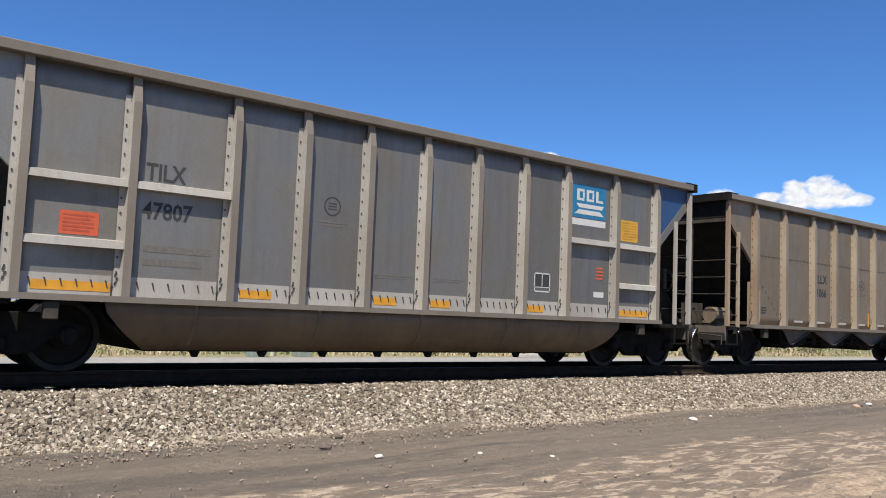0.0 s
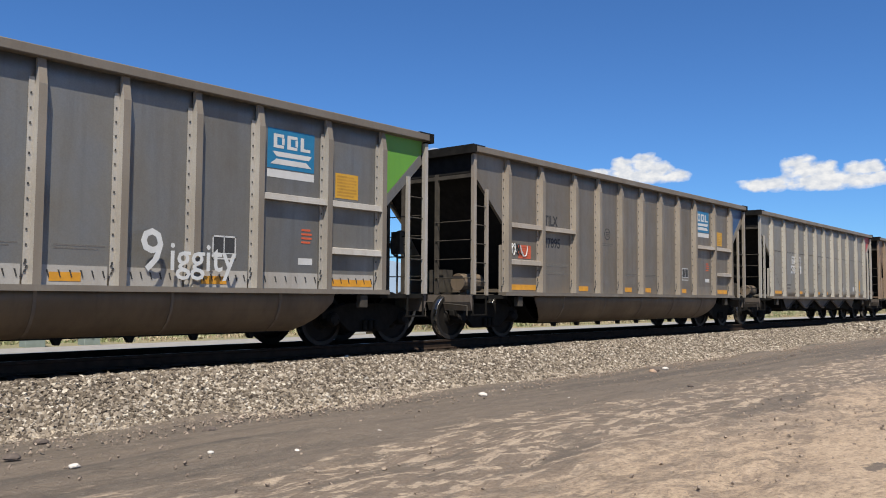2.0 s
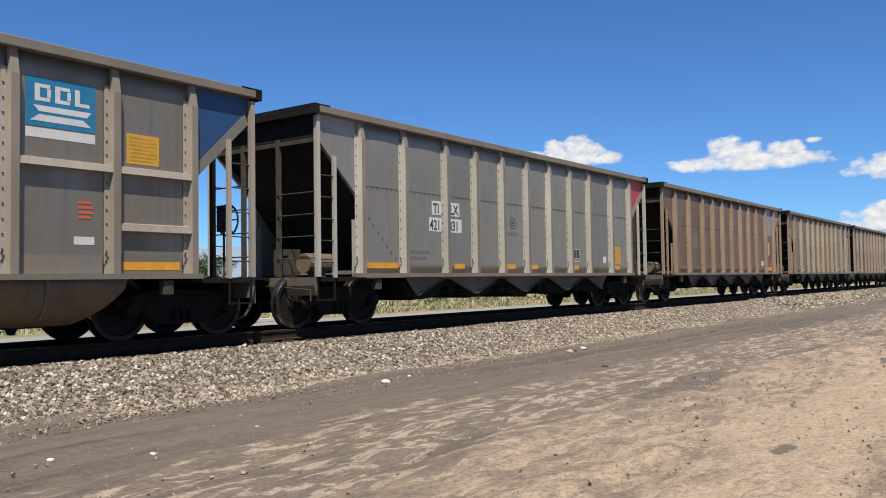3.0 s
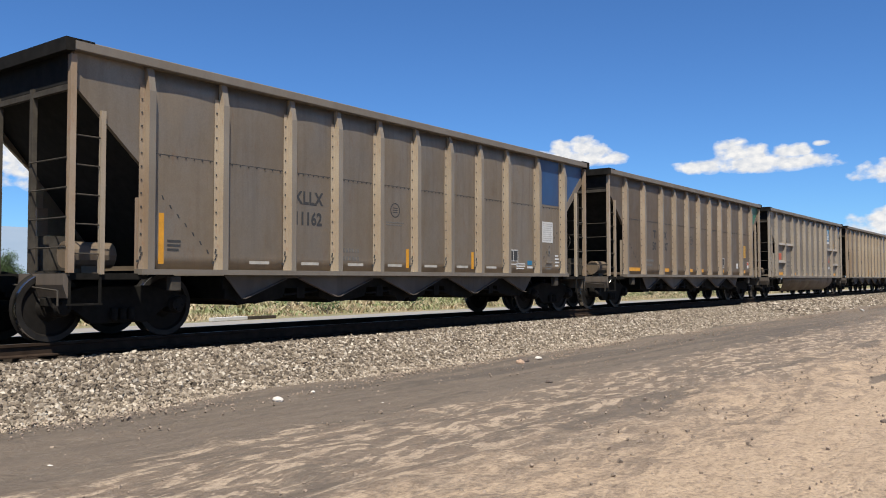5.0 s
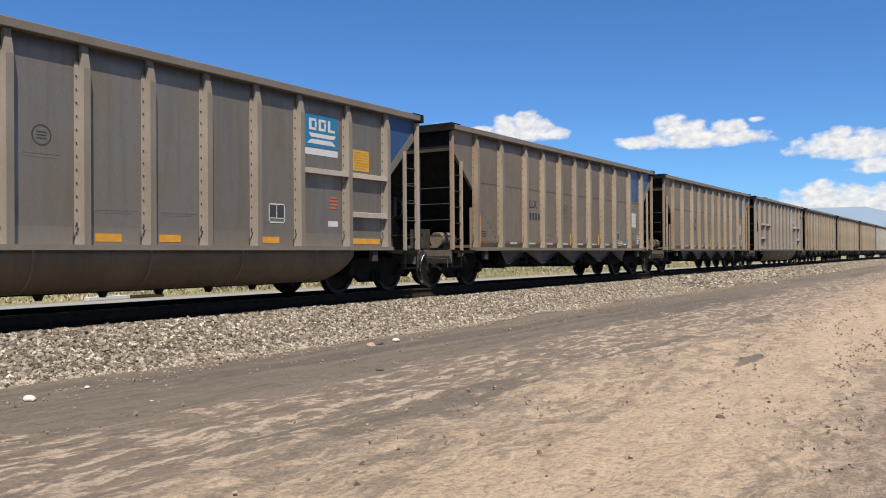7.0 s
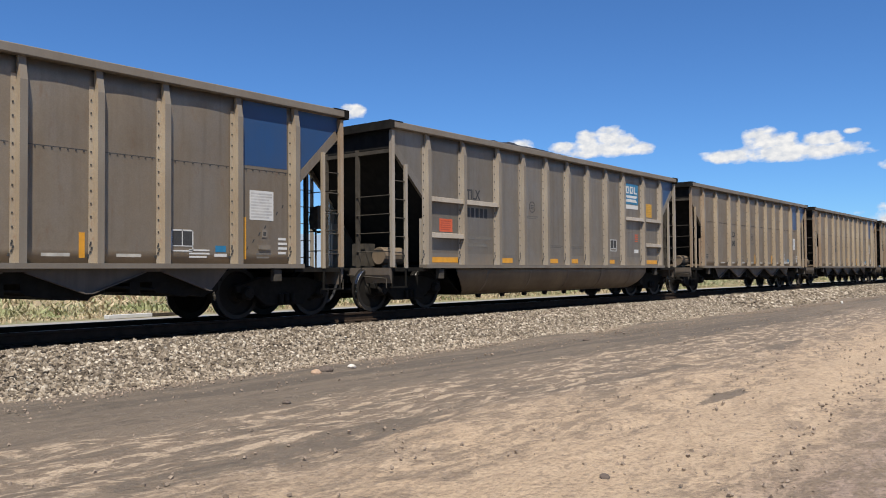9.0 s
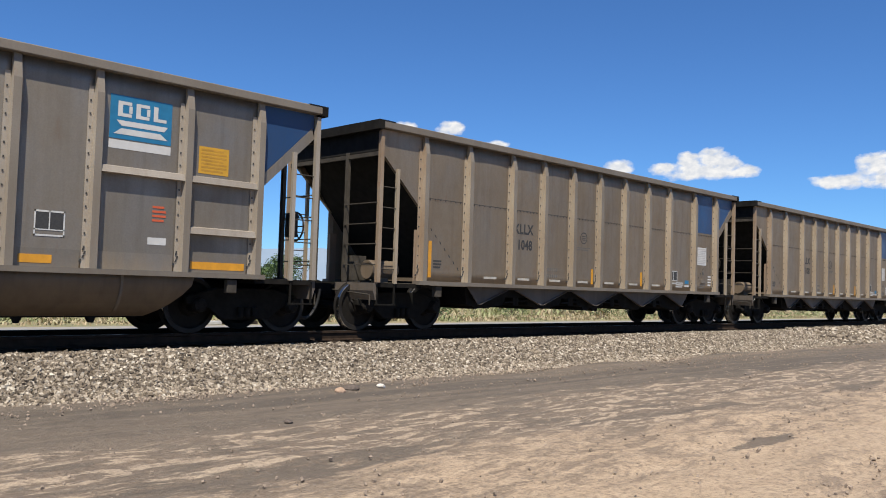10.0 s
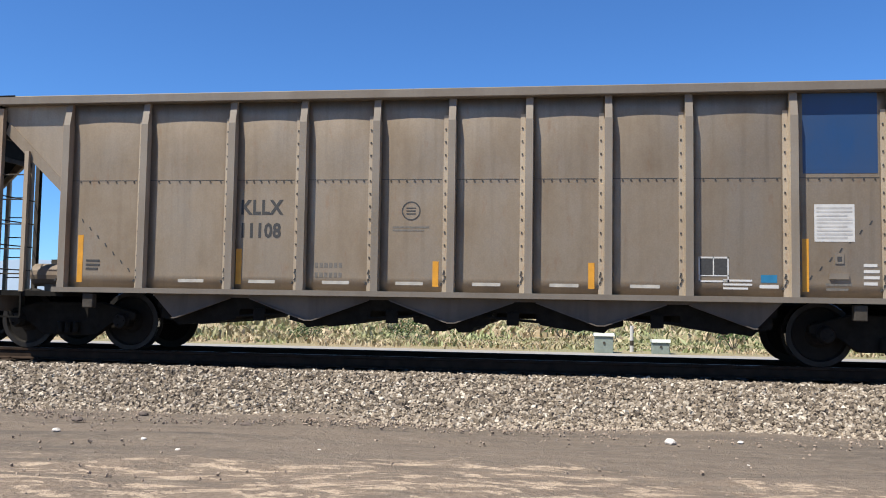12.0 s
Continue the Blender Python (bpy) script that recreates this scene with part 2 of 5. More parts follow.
def sweep(bm, path, r, n=7):
    """One tube of radius r along a path."""
    rings = []
    for i, p in enumerate(path):
        d = (path[min(i + 1, len(path) - 1)] - path[max(i - 1, 0)]).normalized()
        u = d.cross(Vector((0, 1, 0.05))).normalized()
        w = d.cross(u)
        rings.append([bm.verts.new(p + (u * math.cos(k * math.tau / n) + w * math.sin(k * math.tau / n)) * r) for k in range(n)])
    for a, b in zip(rings, rings[1:]):
        for k in range(n):
            bm.faces.new((a[k], a[(k + 1) % n], b[(k + 1) % n], b[k]))
    bm.faces.new(rings[0][::-1])
    bm.faces.new(rings[-1])


def torus(bm, c, big, small, n=24, m=7):
    """A ring whose axis runs along x."""
    rings = []
    for k in range(n):
        a = k * math.tau / n
        d = Vector((0, math.cos(a), math.sin(a)))
        rings.append([bm.verts.new(c + d * (big + small * math.cos(j * math.tau / m)) + Vector((small * math.sin(j * math.tau / m), 0, 0))) for j in range(m)])
    for k in range(n):
        p, q = rings[k], rings[(k + 1) % n]
        for j in range(m):
            bm.faces.new((p[j], p[(j + 1) % m], q[(j + 1) % m], q[j]))


def lathe(bm, outline, axis_at, n=28):
    """Turns (radius, y) pairs round an axis along y through axis_at (x, z)."""
    rings = []
    for r, y in outline:
        rings.append([bm.verts.new((axis_at[0] + r * math.cos(k * math.tau / n), y, axis_at[1] + r * math.sin(k * math.tau / n))) for k in range(n)])
    for p, q in zip(rings, rings[1:]):
        for k in range(n):
            bm.faces.new((p[k], p[(k + 1) % n], q[(k + 1) % n], q[k]))
    bm.faces.new(rings[0])
    bm.faces.new(rings[-1][::-1])


def finished(name, bm, mats, bevel=0.0, smooth=False):
    if bevel:
        bmesh.ops.bevel(bm, geom=list(bm.edges), offset=bevel, segments=1, affect="EDGES", clamp_overlap=True)
    bmesh.ops.recalc_face_normals(bm, faces=bm.faces)
    me = bpy.data.meshes.new(name)
    bm.to_mesh(me)
    bm.free()
    for m in mats if isinstance(mats, (list, tuple)) else (mats,):
        me.materials.append(m)
    if smooth:
        me.polygons.foreach_set("use_smooth", [True] * len(me.polygons))
    return me


def part(name, bm, mat, parent, label="", at=None, bevel=0.0, smooth=False):
    """Links a bmesh, or a mesh that is there already, as one part of a thing."""
    me = bm if isinstance(bm, bpy.types.Mesh) else finished(name, bm, mat, bevel, smooth)
    ob = new(name, me)
    ob.parent = parent
    if at is not None:
        ob.matrix_basis = at
    return tagged(ob, label)


def thing(name, label, category, group="", kind=""):
    return tagged(new(name), label, category, group, kind)


# ---- the train: sizes in a car's own space, rail top at 0, near side at -y ----
TRACK_Y, RAIL_Z = 12.63, 0.62
RIBS = (-6.2, -4.88, -3.44, -2.3, -1.15, 0.0, 1.15, 2.3, 3.44, 4.88, 6.2)
END, SHEET, OUT = 7.46, 1.47, 1.6
SILL0, SILL1, TOP0, TOP1 = 0.94, 1.02, 3.94, 4.08
POST, LADDER = 7.38, 6.92
PITCH, SPEED, FIRST = 16.284, 17.576, 16.505


def rib_mesh(mat, side):
    """A hat-shaped side stake with a riveted flange, sloping back to the sheet under the rim."""
    bm = bmesh.new()
    s = side
    prism(bm, [(-0.062, s * (SHEET + 0.004)), (0.062, s * (SHEET + 0.004)), (0.055, s * OUT), (-0.055, s * OUT)], 2, SILL1, TOP0 - 0.34)
    prism(bm, [(s * (SHEET + 0.004), TOP0 - 0.34), (s * OUT, TOP0 - 0.34), (s * (SHEET + 0.06), TOP0), (s * (SHEET + 0.004), TOP0)], 0, -0.053, 0.053)
    box(bm, -0.135, -0.062, s * (SHEET + 0.003), s * (SHEET + 0.015), SILL1, TOP0 - 0.25)
    me = finished("rib", bm, [mat, rib_face_mat])
    # outward faces take a darker colour than the flanks and flange
    for p in me.polygons:
        if p.normal.y * s > 0.6 and abs(p.center.y) > OUT - 0.08:
            p.material_index = 1
    return me


def rivet_mesh(mat):
    bm = bmesh.new()
    for k in range(22):
        z = SILL1 + 0.3 + k * 0.195
        if z > TOP0 - 0.32:
            break
        box(bm, -0.115, -0.095, -SHEET - 0.026, -SHEET - 0.012, z, z + 0.026)
    for k, dx in enumerate((-0.012, 0.008, -0.012, -0.05)):
        prism(bm, [(-0.105 + dx, SILL1 + 0.30 - k * 0.055), (-0.082 + dx, SILL1 + 0.30 - k * 0.055), (-0.094 + dx, SILL1 + 0.26 - k * 0.055), (-0.117 + dx, SILL1 + 0.26 - k * 0.055)], 1, -SHEET - 0.026, -SHEET - 0.002)
    return finished("rivet_line", bm, mat)


def panel_mesh(x0, x1, bulge, mat):
    """A side sheet, pressed outwards a little above the seam."""
    nx, nz = 8, 14
    v, f = [], []
    for j in range(nz + 1):
        z = SILL1 + (TOP0 - SILL1) * j / nz
        up = max(0.0, min(1.0, (z - 2.72) / (TOP0 - 2.72)))
        for i in range(nx + 1):
            u = i / nx
            v.append((x0 + (x1 - x0) * u, -SHEET - bulge * math.sin(math.pi * u) * math.sin(math.pi * up), z))
    n = len(v)
    v += [(x, -SHEET + 0.012, z) for x, y, z in v]
    for j in range(nz):
        for i in range(nx):
            k = j * (nx + 1) + i
            f.append((k, k + 1, k + nx + 2, k + nx + 1))
            f.append((n + k, n + k + nx + 1, n + k + nx + 2, n + k + 1))
    for i in range(nx):
        k = nz * (nx + 1) + i
        f += [(i, n + i, n + i + 1, i + 1), (k, k + 1, n + k + 1, n + k)]
    for j in range(nz):
        k, q = j * (nx + 1), (j + 1) * (nx + 1)
        f += [(k, q, n + q, n + k), (k + nx, n + k + nx, n + q + nx, q + nx)]
    me = bpy.data.meshes.new("side_panel")
    me.from_pydata(v, [], f)
    me.materials.append(mat)
    me.polygons.foreach_set("use_smooth", [p.normal.y < -0.9 for p in me.polygons])
    return me


def bogie_parts(car, x, meshes):
    b = part("bogie", meshes["bolster"], None, car, "", pose(x, 0, 0))
    for s in (-1, 1):
        part("side_frame", meshes["frame"], None, b, "", pose(0, s * 1.0, 0))
        for dx in (-0.915, 0.915):
            part("axle_box", meshes["box"], None, b, "", pose(dx, s * 1.0, 0.483))
    for dx in (-0.915, 0.915):
        part("wheelset", meshes["wheel"], None, b, "steel wheelset with polished treads", pose(dx, 0, 0.483))
    return b


def bogie_meshes():
    out = {}
    bm = bmesh.new()
    box(bm, -0.17, 0.17, -1.0, 1.0, 0.42, 0.68)
    box(bm, -0.35, 0.35, -0.35, 0.35, 0.68, 0.80)
    for dx in (-0.32, 0.32):
        tube(bm, (dx, -0.75, 0.45), (dx, 0.75, 0.45), 0.05)
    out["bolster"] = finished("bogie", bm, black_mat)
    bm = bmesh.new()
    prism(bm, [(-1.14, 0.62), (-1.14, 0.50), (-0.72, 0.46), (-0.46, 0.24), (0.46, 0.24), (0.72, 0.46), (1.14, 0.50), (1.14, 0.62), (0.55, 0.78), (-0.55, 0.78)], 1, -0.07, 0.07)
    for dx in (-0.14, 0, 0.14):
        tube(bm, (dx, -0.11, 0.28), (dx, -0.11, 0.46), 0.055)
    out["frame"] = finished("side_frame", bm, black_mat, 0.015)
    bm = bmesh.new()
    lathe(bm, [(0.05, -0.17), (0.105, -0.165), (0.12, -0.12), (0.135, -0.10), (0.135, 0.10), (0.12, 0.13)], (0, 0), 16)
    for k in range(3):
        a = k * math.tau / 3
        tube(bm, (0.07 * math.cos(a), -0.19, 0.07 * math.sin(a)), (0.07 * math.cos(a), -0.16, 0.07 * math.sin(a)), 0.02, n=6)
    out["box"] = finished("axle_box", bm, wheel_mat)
    bm = bmesh.new()
    for s in (-1, 1):
        o = [(0.09, s * 0.83), (0.16, s * 0.82), (0.20, s * 0.77), (0.38, s * 0.755), (0.405, s * 0.80), (0.478, s * 0.80), (0.483, s * 0.79), (0.488, s * 0.71), (0.515, s * 0.695), (0.51, s * 0.67), (0.40, s * 0.67), (0.37, s * 0.70), (0.2, s * 0.71), (0.12, s * 0.66)]
        lathe(bm, o, (0, 0), 36)
        bm.faces.ensure_lookup_table()
    tube(bm, (0, -1.0, 0), (0, 1.0, 0), 0.085, n=14)
    me = finished("wheelset", bm, [wheel_mat, tread_mat, rimface_mat])
    for p in me.polygons:
        c = p.center
        r = math.hypot(c.x, c.z)
        if 0.474 < r < 0.49 and len(p.vertices) == 4:
            p.material_index = 1
        elif 0.40 < r <= 0.474:
            p.material_index = 2
    out["wheel"] = me
    return out


BOGIE = bogie_meshes()


def end_fittings(car, s, paint_mat, rib_mat):
    """Everything at one end: cut end plates, slope sheet, posts, ladders, platform, brake gear, coupler."""
    # side plates above the slope, near and far
    for side in (-1, 1):
        bm = bmesh.new()
        y0, y1 = sorted((side * SHEET, side * (SHEET - 0.012)))
        prism(bm, [(s * 6.2, TOP0), (s * 6.2, 2.62), (s * 7.26, TOP0 - 0.28), (s * POST, TOP0 - 0.22), (s * POST, TOP0)], 1, y0, y1)
        part("end_panel", bm, paint_mat, car)
        bm = bmesh.new()
        y0, y1 = sorted((side * (SHEET + 0.012), side * (SHEET - 0.06)))
        prism(bm, [(s * 6.2, 2.62), (s * 6.2, 2.42), (s * 7.34, TOP0 - 0.44), (s * 7.28, TOP0 - 0.26)], 1, y0, y1)
        part("slope_flange", bm, paint_mat, car)
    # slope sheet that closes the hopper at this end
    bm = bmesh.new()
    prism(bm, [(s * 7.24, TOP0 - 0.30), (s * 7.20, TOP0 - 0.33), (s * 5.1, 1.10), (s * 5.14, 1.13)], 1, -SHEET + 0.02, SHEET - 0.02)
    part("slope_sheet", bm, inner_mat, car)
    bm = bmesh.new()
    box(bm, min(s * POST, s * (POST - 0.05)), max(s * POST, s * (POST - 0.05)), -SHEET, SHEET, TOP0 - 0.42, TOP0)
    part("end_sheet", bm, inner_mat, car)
    # posts
    for y in (-1.52, -0.5, 0.5, 1.52):
        bm = bmesh.new()
        w = 0.042 if abs(y) > 1 else 0.035
        box(bm, s * POST - w, s * POST + w, y - 0.042, y + 0.042, SILL0 + 0.02, TOP0 - 0.05 if abs(y) > 1 else 3.55)
        part("corner_post" if abs(y) > 1 else "end_post", bm, (rust_rib_mat if rib_mat is PAINTS["brown"][1] else rib_mat) if abs(y) > 1 else grime_mat, car)
    bm = bmesh.new()
    box(bm, s * POST - 0.03, s * POST + 0.03, -1.5, 1.5, 3.42, 3.50)
    part("end_rail", bm, grime_mat, car)
    for y in (-1.5, 1.5):
        bm = bmesh.new()
        box(bm, s * LADDER - 0.035, s * LADDER + 0.035, y - 0.03, y + 0.03, SILL0, 3.2)
        part("ladder_post", bm, rib_mat, car)
        for k in range(5):
            bm = bmesh.new()
            z = 1.22 + k * 0.40
            tube(bm, (s * LADDER, y, z), (s * (POST + 0.02), y, z), 0.011, n=6)
            part("rung", bm, grime_mat, car)
    for k in range(4):
        bm = bmesh.new()
        z = 1.3 + k * 0.40
        tube(bm, (s * (POST + 0.05), -1.5, z), (s * (POST + 0.05), -0.5, z), 0.011, n=6)
        part("rung", bm, grime_mat, car)
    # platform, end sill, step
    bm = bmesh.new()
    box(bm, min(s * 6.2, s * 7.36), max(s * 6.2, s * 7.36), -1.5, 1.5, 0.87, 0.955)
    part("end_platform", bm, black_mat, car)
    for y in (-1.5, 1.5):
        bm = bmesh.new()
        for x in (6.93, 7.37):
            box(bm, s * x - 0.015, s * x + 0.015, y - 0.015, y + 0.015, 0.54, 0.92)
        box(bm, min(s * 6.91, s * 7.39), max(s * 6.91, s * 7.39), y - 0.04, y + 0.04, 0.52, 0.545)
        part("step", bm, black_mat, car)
    bm = bmesh.new()
    prism(bm, [(s * 7.36, 0.95), (s * 7.46, 0.95), (s * 7.46, 0.80), (s * 7.4, 0.62), (s * 7.36, 0.62)], 1, -1.5, -0.3)
    part("end_sill", bm, skirt_mat, car)
    for y in (-1.42, 1.42):
        bm = bmesh.new()
        box(bm, min(s * 6.16, s * 6.34), max(s * 6.16, s * 6.34), y - 0.03, y + 0.03, 0.94, 2.05)
        part("bolster_plate", bm, PAINTS["red"][1] if rib_mat is PAINTS["brown"][1] else rib_mat, car)
    # brake reservoir and cylinder on the platform
    bm = bmesh.new()
    if s < 0:
        tube(bm, (s * 7.1, -0.85, 1.22), (s * 6.4, -0.85, 1.22), 0.19, n=16)
        box(bm, s * 6.75 - 0.14, s * 6.75 + 0.14, -0.95, -0.75, 0.955, 1.1)
        part("air_reservoir", bm, under_mat, car, bevel=0.0)
        bm = bmesh.new()
        box(bm, s * 6.95 - 0.16, s * 6.95 + 0.16, -0.45, -0.05, 1.0, 1.5)
    else:
        tube(bm, (6.55, -0.9, 1.2), (6.55, 0.9, 1.2), 0.14, n=14)
        box(bm, 6.4, 6.7, -0.6, -0.2, 0.955, 1.4)
        part("brake_cylinder", bm, grime_mat, car)
        bm = bmesh.new()
        torus(bm, Vector((7.5, -0.75, 1.95)), 0.27, 0.018)
        for k in range(3):
            q = Vector((0, math.cos(k * math.pi / 3), math.sin(k * math.pi / 3))) * 0.27
            tube(bm, Vector((7.5, -0.75, 1.95)) - q, Vector((7.5, -0.75, 1.95)) + q, 0.012, n=6)
        part("brake_wheel", bm, grime_mat, car)
        bm = bmesh.new()
        box(bm, 7.36, 7.48, -0.87, -0.63, 1.75, 2.2)
        tube(bm, (7.42, -0.75, 0.95), (7.42, -0.75, 1.8), 0.02, n=8)
    part("brake_valve", bm, grime_mat, car)
    # little cover box below the sill and uncoupling lever
    bm = bmesh.new()
    box(bm, s * 5.75 - 0.09, s * 5.75 + 0.09, -1.56, -1.44, 0.70, 0.92)
    part("bracket", bm, grime_mat, car, bevel=0.012)
    bm = bmesh.new()
    tube(bm, (s * 7.5, -1.45, 0.72), (s * 7.5, -0.25, 0.80), 0.014, n=6)
    tube(bm, (s * 7.5, -1.45, 0.72), (s * 7.5, -1.45, 0.52), 0.014, n=6)
    part("uncoupling_lever", bm, grime_mat, car)
    bm = bmesh.new()
    box(bm, min(s * 7.3, s * 7.92), max(s * 7.3, s * 7.92), -0.12, 0.12, 0.70, 0.92)
    prism(bm, [(s * 7.9, -0.16), (s * 8.12, -0.16), (s * 8.16, -0.02), (s * 8.05, 0.14), (s * 7.9, 0.16)], 2, 0.66, 0.96)
    part("coupler", bm, black_mat, car)
    bm = bmesh.new()
    sweep(bm, [Vector((s * (7.86 + 0.28 * (1 - math.cos(k / 10 * math.pi * 0.5))), -0.35 + 0.01 * k, 0.80 - 0.58 * math.sin(k / 10 * math.pi * 0.5))) for k in range(11)], 0.032)
    part("brake_hose", bm, hose_mat, car)


# the trough's outline at its ends: half length, half width, height
BELLY = [(5.10, 1.50, SILL0), (5.06, 1.50, 0.80), (4.92, 1.46, 0.65), (4.76, 1.38, 0.51), (4.60, 1.27, 0.40), (4.45, 1.12, 0.31)]


def car_body(kind, tub):
    """One coal car: tub is the trough-bottomed kind with cross bars; else the kind with saw-toothed hopper bays."""
    paint_mat, rib_mat = PAINTS[kind]
    car = new("coal_car")
    xs = RIBS
    for a, b in zip(xs, xs[1:]):
        bulge = 0.0 if tub or a > 4 else 0.028
        part("side_panel", panel_mesh(a + 0.003, b - 0.003, bulge, paint_mat), None, car)
    bm = bmesh.new()
    box(bm, -6.2, 6.2, SHEET - 0.012, SHEET, SILL1, TOP0)
    part("far_side_sheet", bm, paint_mat, car)
    rusted = rib_mesh(rust_rib_mat, -1) if kind == "brown" else None
    near, far, riv = rib_mesh(rib_mat, -1), rib_mesh(rib_mat, 1), rivet_mesh(stencil_mat)
    for x in xs:
        part("rib", rusted if rusted and x < -6 else near, None, car, "", pose(x, 0, 0))
        part("rib", far, None, car, "", pose(x, 0, 0))
        tagged(part("rivet_line", riv, None, car, "", pose(x, 0, 0)), kind="stuff")
    for s in (-1, 1):
        bm = bmesh.new()
        y0, y1 = sorted((s * (SHEET - 0.03), s * (OUT + 0.015)))
        box(bm, -END, END, y0, y1, TOP0, TOP1)
        part("top_rim", bm, rim_mat, car, bevel=0.012)
        bm = bmesh.new()
        y0, y1 = sorted((s * (SHEET - 0.06), s * (OUT + 0.005)))
        box(bm, -6.35, 6.35, y0, y1, SILL0, SILL1)
        part("side_sill", bm, rim_mat, car)
        # overhanging hood at each end
        bm = bmesh.new()
        prism(bm, [(s * 7.40, TOP0 - 0.02), (s * 7.53, TOP0 - 0.03), (s * 7.53, TOP1 + 0.012), (s * 7.12, TOP1 + 0.012), (s * 7.12, TOP1 - 0.004), (s * 7.40, TOP1 - 0.004)], 1, -OUT - 0.02, OUT + 0.02)
        part("end_rim", bm, black_mat, car)
    bm = bmesh.new()
    box(bm, -7.4, 7.4, -0.2, 0.2, 0.62, 0.9)
    part("centre_sill", bm, black_mat, car)
    if tub:
        # cross bars on the outer panels
        bars = [(-6.2, -4.88, 2.50), (-4.88, -3.44, 2.50), (-6.2, -4.88, 1.68), (3.44, 4.88, 2.50), (4.88, 6.2, 2.50), (4.88, 6.2, 1.68)]
        for a, b, z in bars:
            bm = bmesh.new()
            prism(bm, [(-SHEET, z - 0.05), (-OUT + 0.01, z - 0.05), (-OUT + 0.03, z + 0.05), (-SHEET, z + 0.07)], 0, a + 0.06, b - 0.06)
            part("cross_bar", bm, rib_mat, car)
        # lower doubler plates with slanted rivets
        for a, b in zip(xs, xs[1:]):
            bm = bmesh.new()
            box(bm, a + 0.07, b - 0.16, -SHEET - 0.008, -SHEET - 0.001, SILL1, SILL1 + 0.26)
            part("doubler_plate", bm, rib_mat if kind == "grey" else paint_mat, car)
            if kind != "grey":
                continue
            bm = bmesh.new()
            for k in range(6):
                x = a + 0.16 + k * (b - a - 0.4) / 5
                prism(bm, [(x, SILL1 + 0.2), (x + 0.02, SILL1 + 0.2), (x + 0.045, SILL1 + 0.1), (x + 0.03, SILL1 + 0.1)], 1, -SHEET - 0.018, -SHEET - 0.006)
            tagged(part("rivet_line", bm, stencil_mat, car), kind="stuff")
        # the rounded trough with shallow seams and door hinges
        for s in (-1, 1):
            bm = bmesh.new()
            outer = [[bm.verts.new((e * x, s * y, z)) for x, y, z in BELLY] for e in (-1, 1)]
            inner = [[bm.verts.new((e * x, s * (y - 0.04), z)) for x, y, z in BELLY] for e in (-1, 1)]
            for i in range(len(BELLY) - 1):
                bm.faces.new((outer[0][i], outer[1][i], outer[1][i + 1], outer[0][i + 1]))
                bm.faces.new((inner[0][i], inner[0][i + 1], inner[1][i + 1], inner[1][i]))
                for e in (0, 1):
                    bm.faces.new((outer[e][i], outer[e][i + 1], inner[e][i + 1], inner[e][i]))
            for i in (0, -1):
                bm.faces.new((outer[0][i], outer[1][i], inner[1][i], inner[0][i]))
            part("trough_side", bm, under_mat, car, smooth=True)
            bm = bmesh.new()
            prism(bm, [(s * x, z) for x, y, z in BELLY] + [(s * (x - 0.04), z) for x, y, z in reversed(BELLY)], 1, -1.12, 1.12)
            part("trough_end", bm, black_mat, car)
        bm = bmesh.new()
        box(bm, -4.43, 4.43, -1.12, 1.12, 0.29, 0.32)
        part("trough_floor", bm, black_mat, car)
        for k in range(5):
            bm = bmesh.new()
            x = -3.9 + k * 1.95
            a = [bm.verts.new((x, -y - 0.008, z)) for q, y, z in BELLY]
            b = [bm.verts.new((x + 0.045, -y - 0.008, z)) for q, y, z in BELLY]
            c = [bm.verts.new((x + 0.045, -y + 0.01, z)) for q, y, z in BELLY]
            d = [bm.verts.new((x, -y + 0.01, z)) for q, y, z in BELLY]
            for i in range(len(BELLY) - 1):
                for p, q in ((a, b), (b, c), (c, d), (d, a)):
                    bm.faces.new((p[i], q[i], q[i + 1], p[i + 1]))
            for i in (0, -1):
                bm.faces.new((a[i], b[i], c[i], d[i]))
            part("trough_rib", bm, under_mat, car)
        for k in range(8):
            bm = bmesh.new()
            x = -3.7 + k * 1.05
            prism(bm, [(x - 0.07, 0.30), (x + 0.07, 0.30), (x + 0.03, 0.21), (x - 0.02, 0.21)], 1, -1.12, -1.02)
            part("door_hinge", bm, black_mat, car)
    else:
        # saw-toothed skirt under the sill, with a lip along its slanting edges
        for s in (-1, 1):
            for i in range(4):
                c = -3.3 + 2.2 * i
                bm = bmesh.new()
                a, b = c - 1.1, c + 1.1
                ea, eb = (-4.75 if i == 0 else a), (4.75 if i == 3 else b)
                prism(bm, [(ea, SILL0), (a, 0.57), (a + 0.05, 0.57), (c - 0.16, 0.89), (c + 0.16, 0.89), (b - 0.05, 0.57), (b, 0.57), (eb, SILL0)], 1, s * 1.40 - 0.01, s * 1.40 + 0.01)
                part("bay_skirt", bm, skirt_mat, car)
                y0, y1 = sorted((s * 1.39, s * 1.46))
                for e in (-1, 1):
                    bm = bmesh.new()
                    prism(bm, [(c + e * 1.1, 0.556), (c + e * 1.04, 0.556), (c + e * 0.16, 0.876), (c + e * 0.16, 0.889), (c + e * 1.05, 0.572), (c + e * 1.1, 0.572)], 1, y0, y1)
                    part("skirt_lip", bm, skirt_mat, car)
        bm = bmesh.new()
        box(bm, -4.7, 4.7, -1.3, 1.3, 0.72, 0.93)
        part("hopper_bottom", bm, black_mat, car)
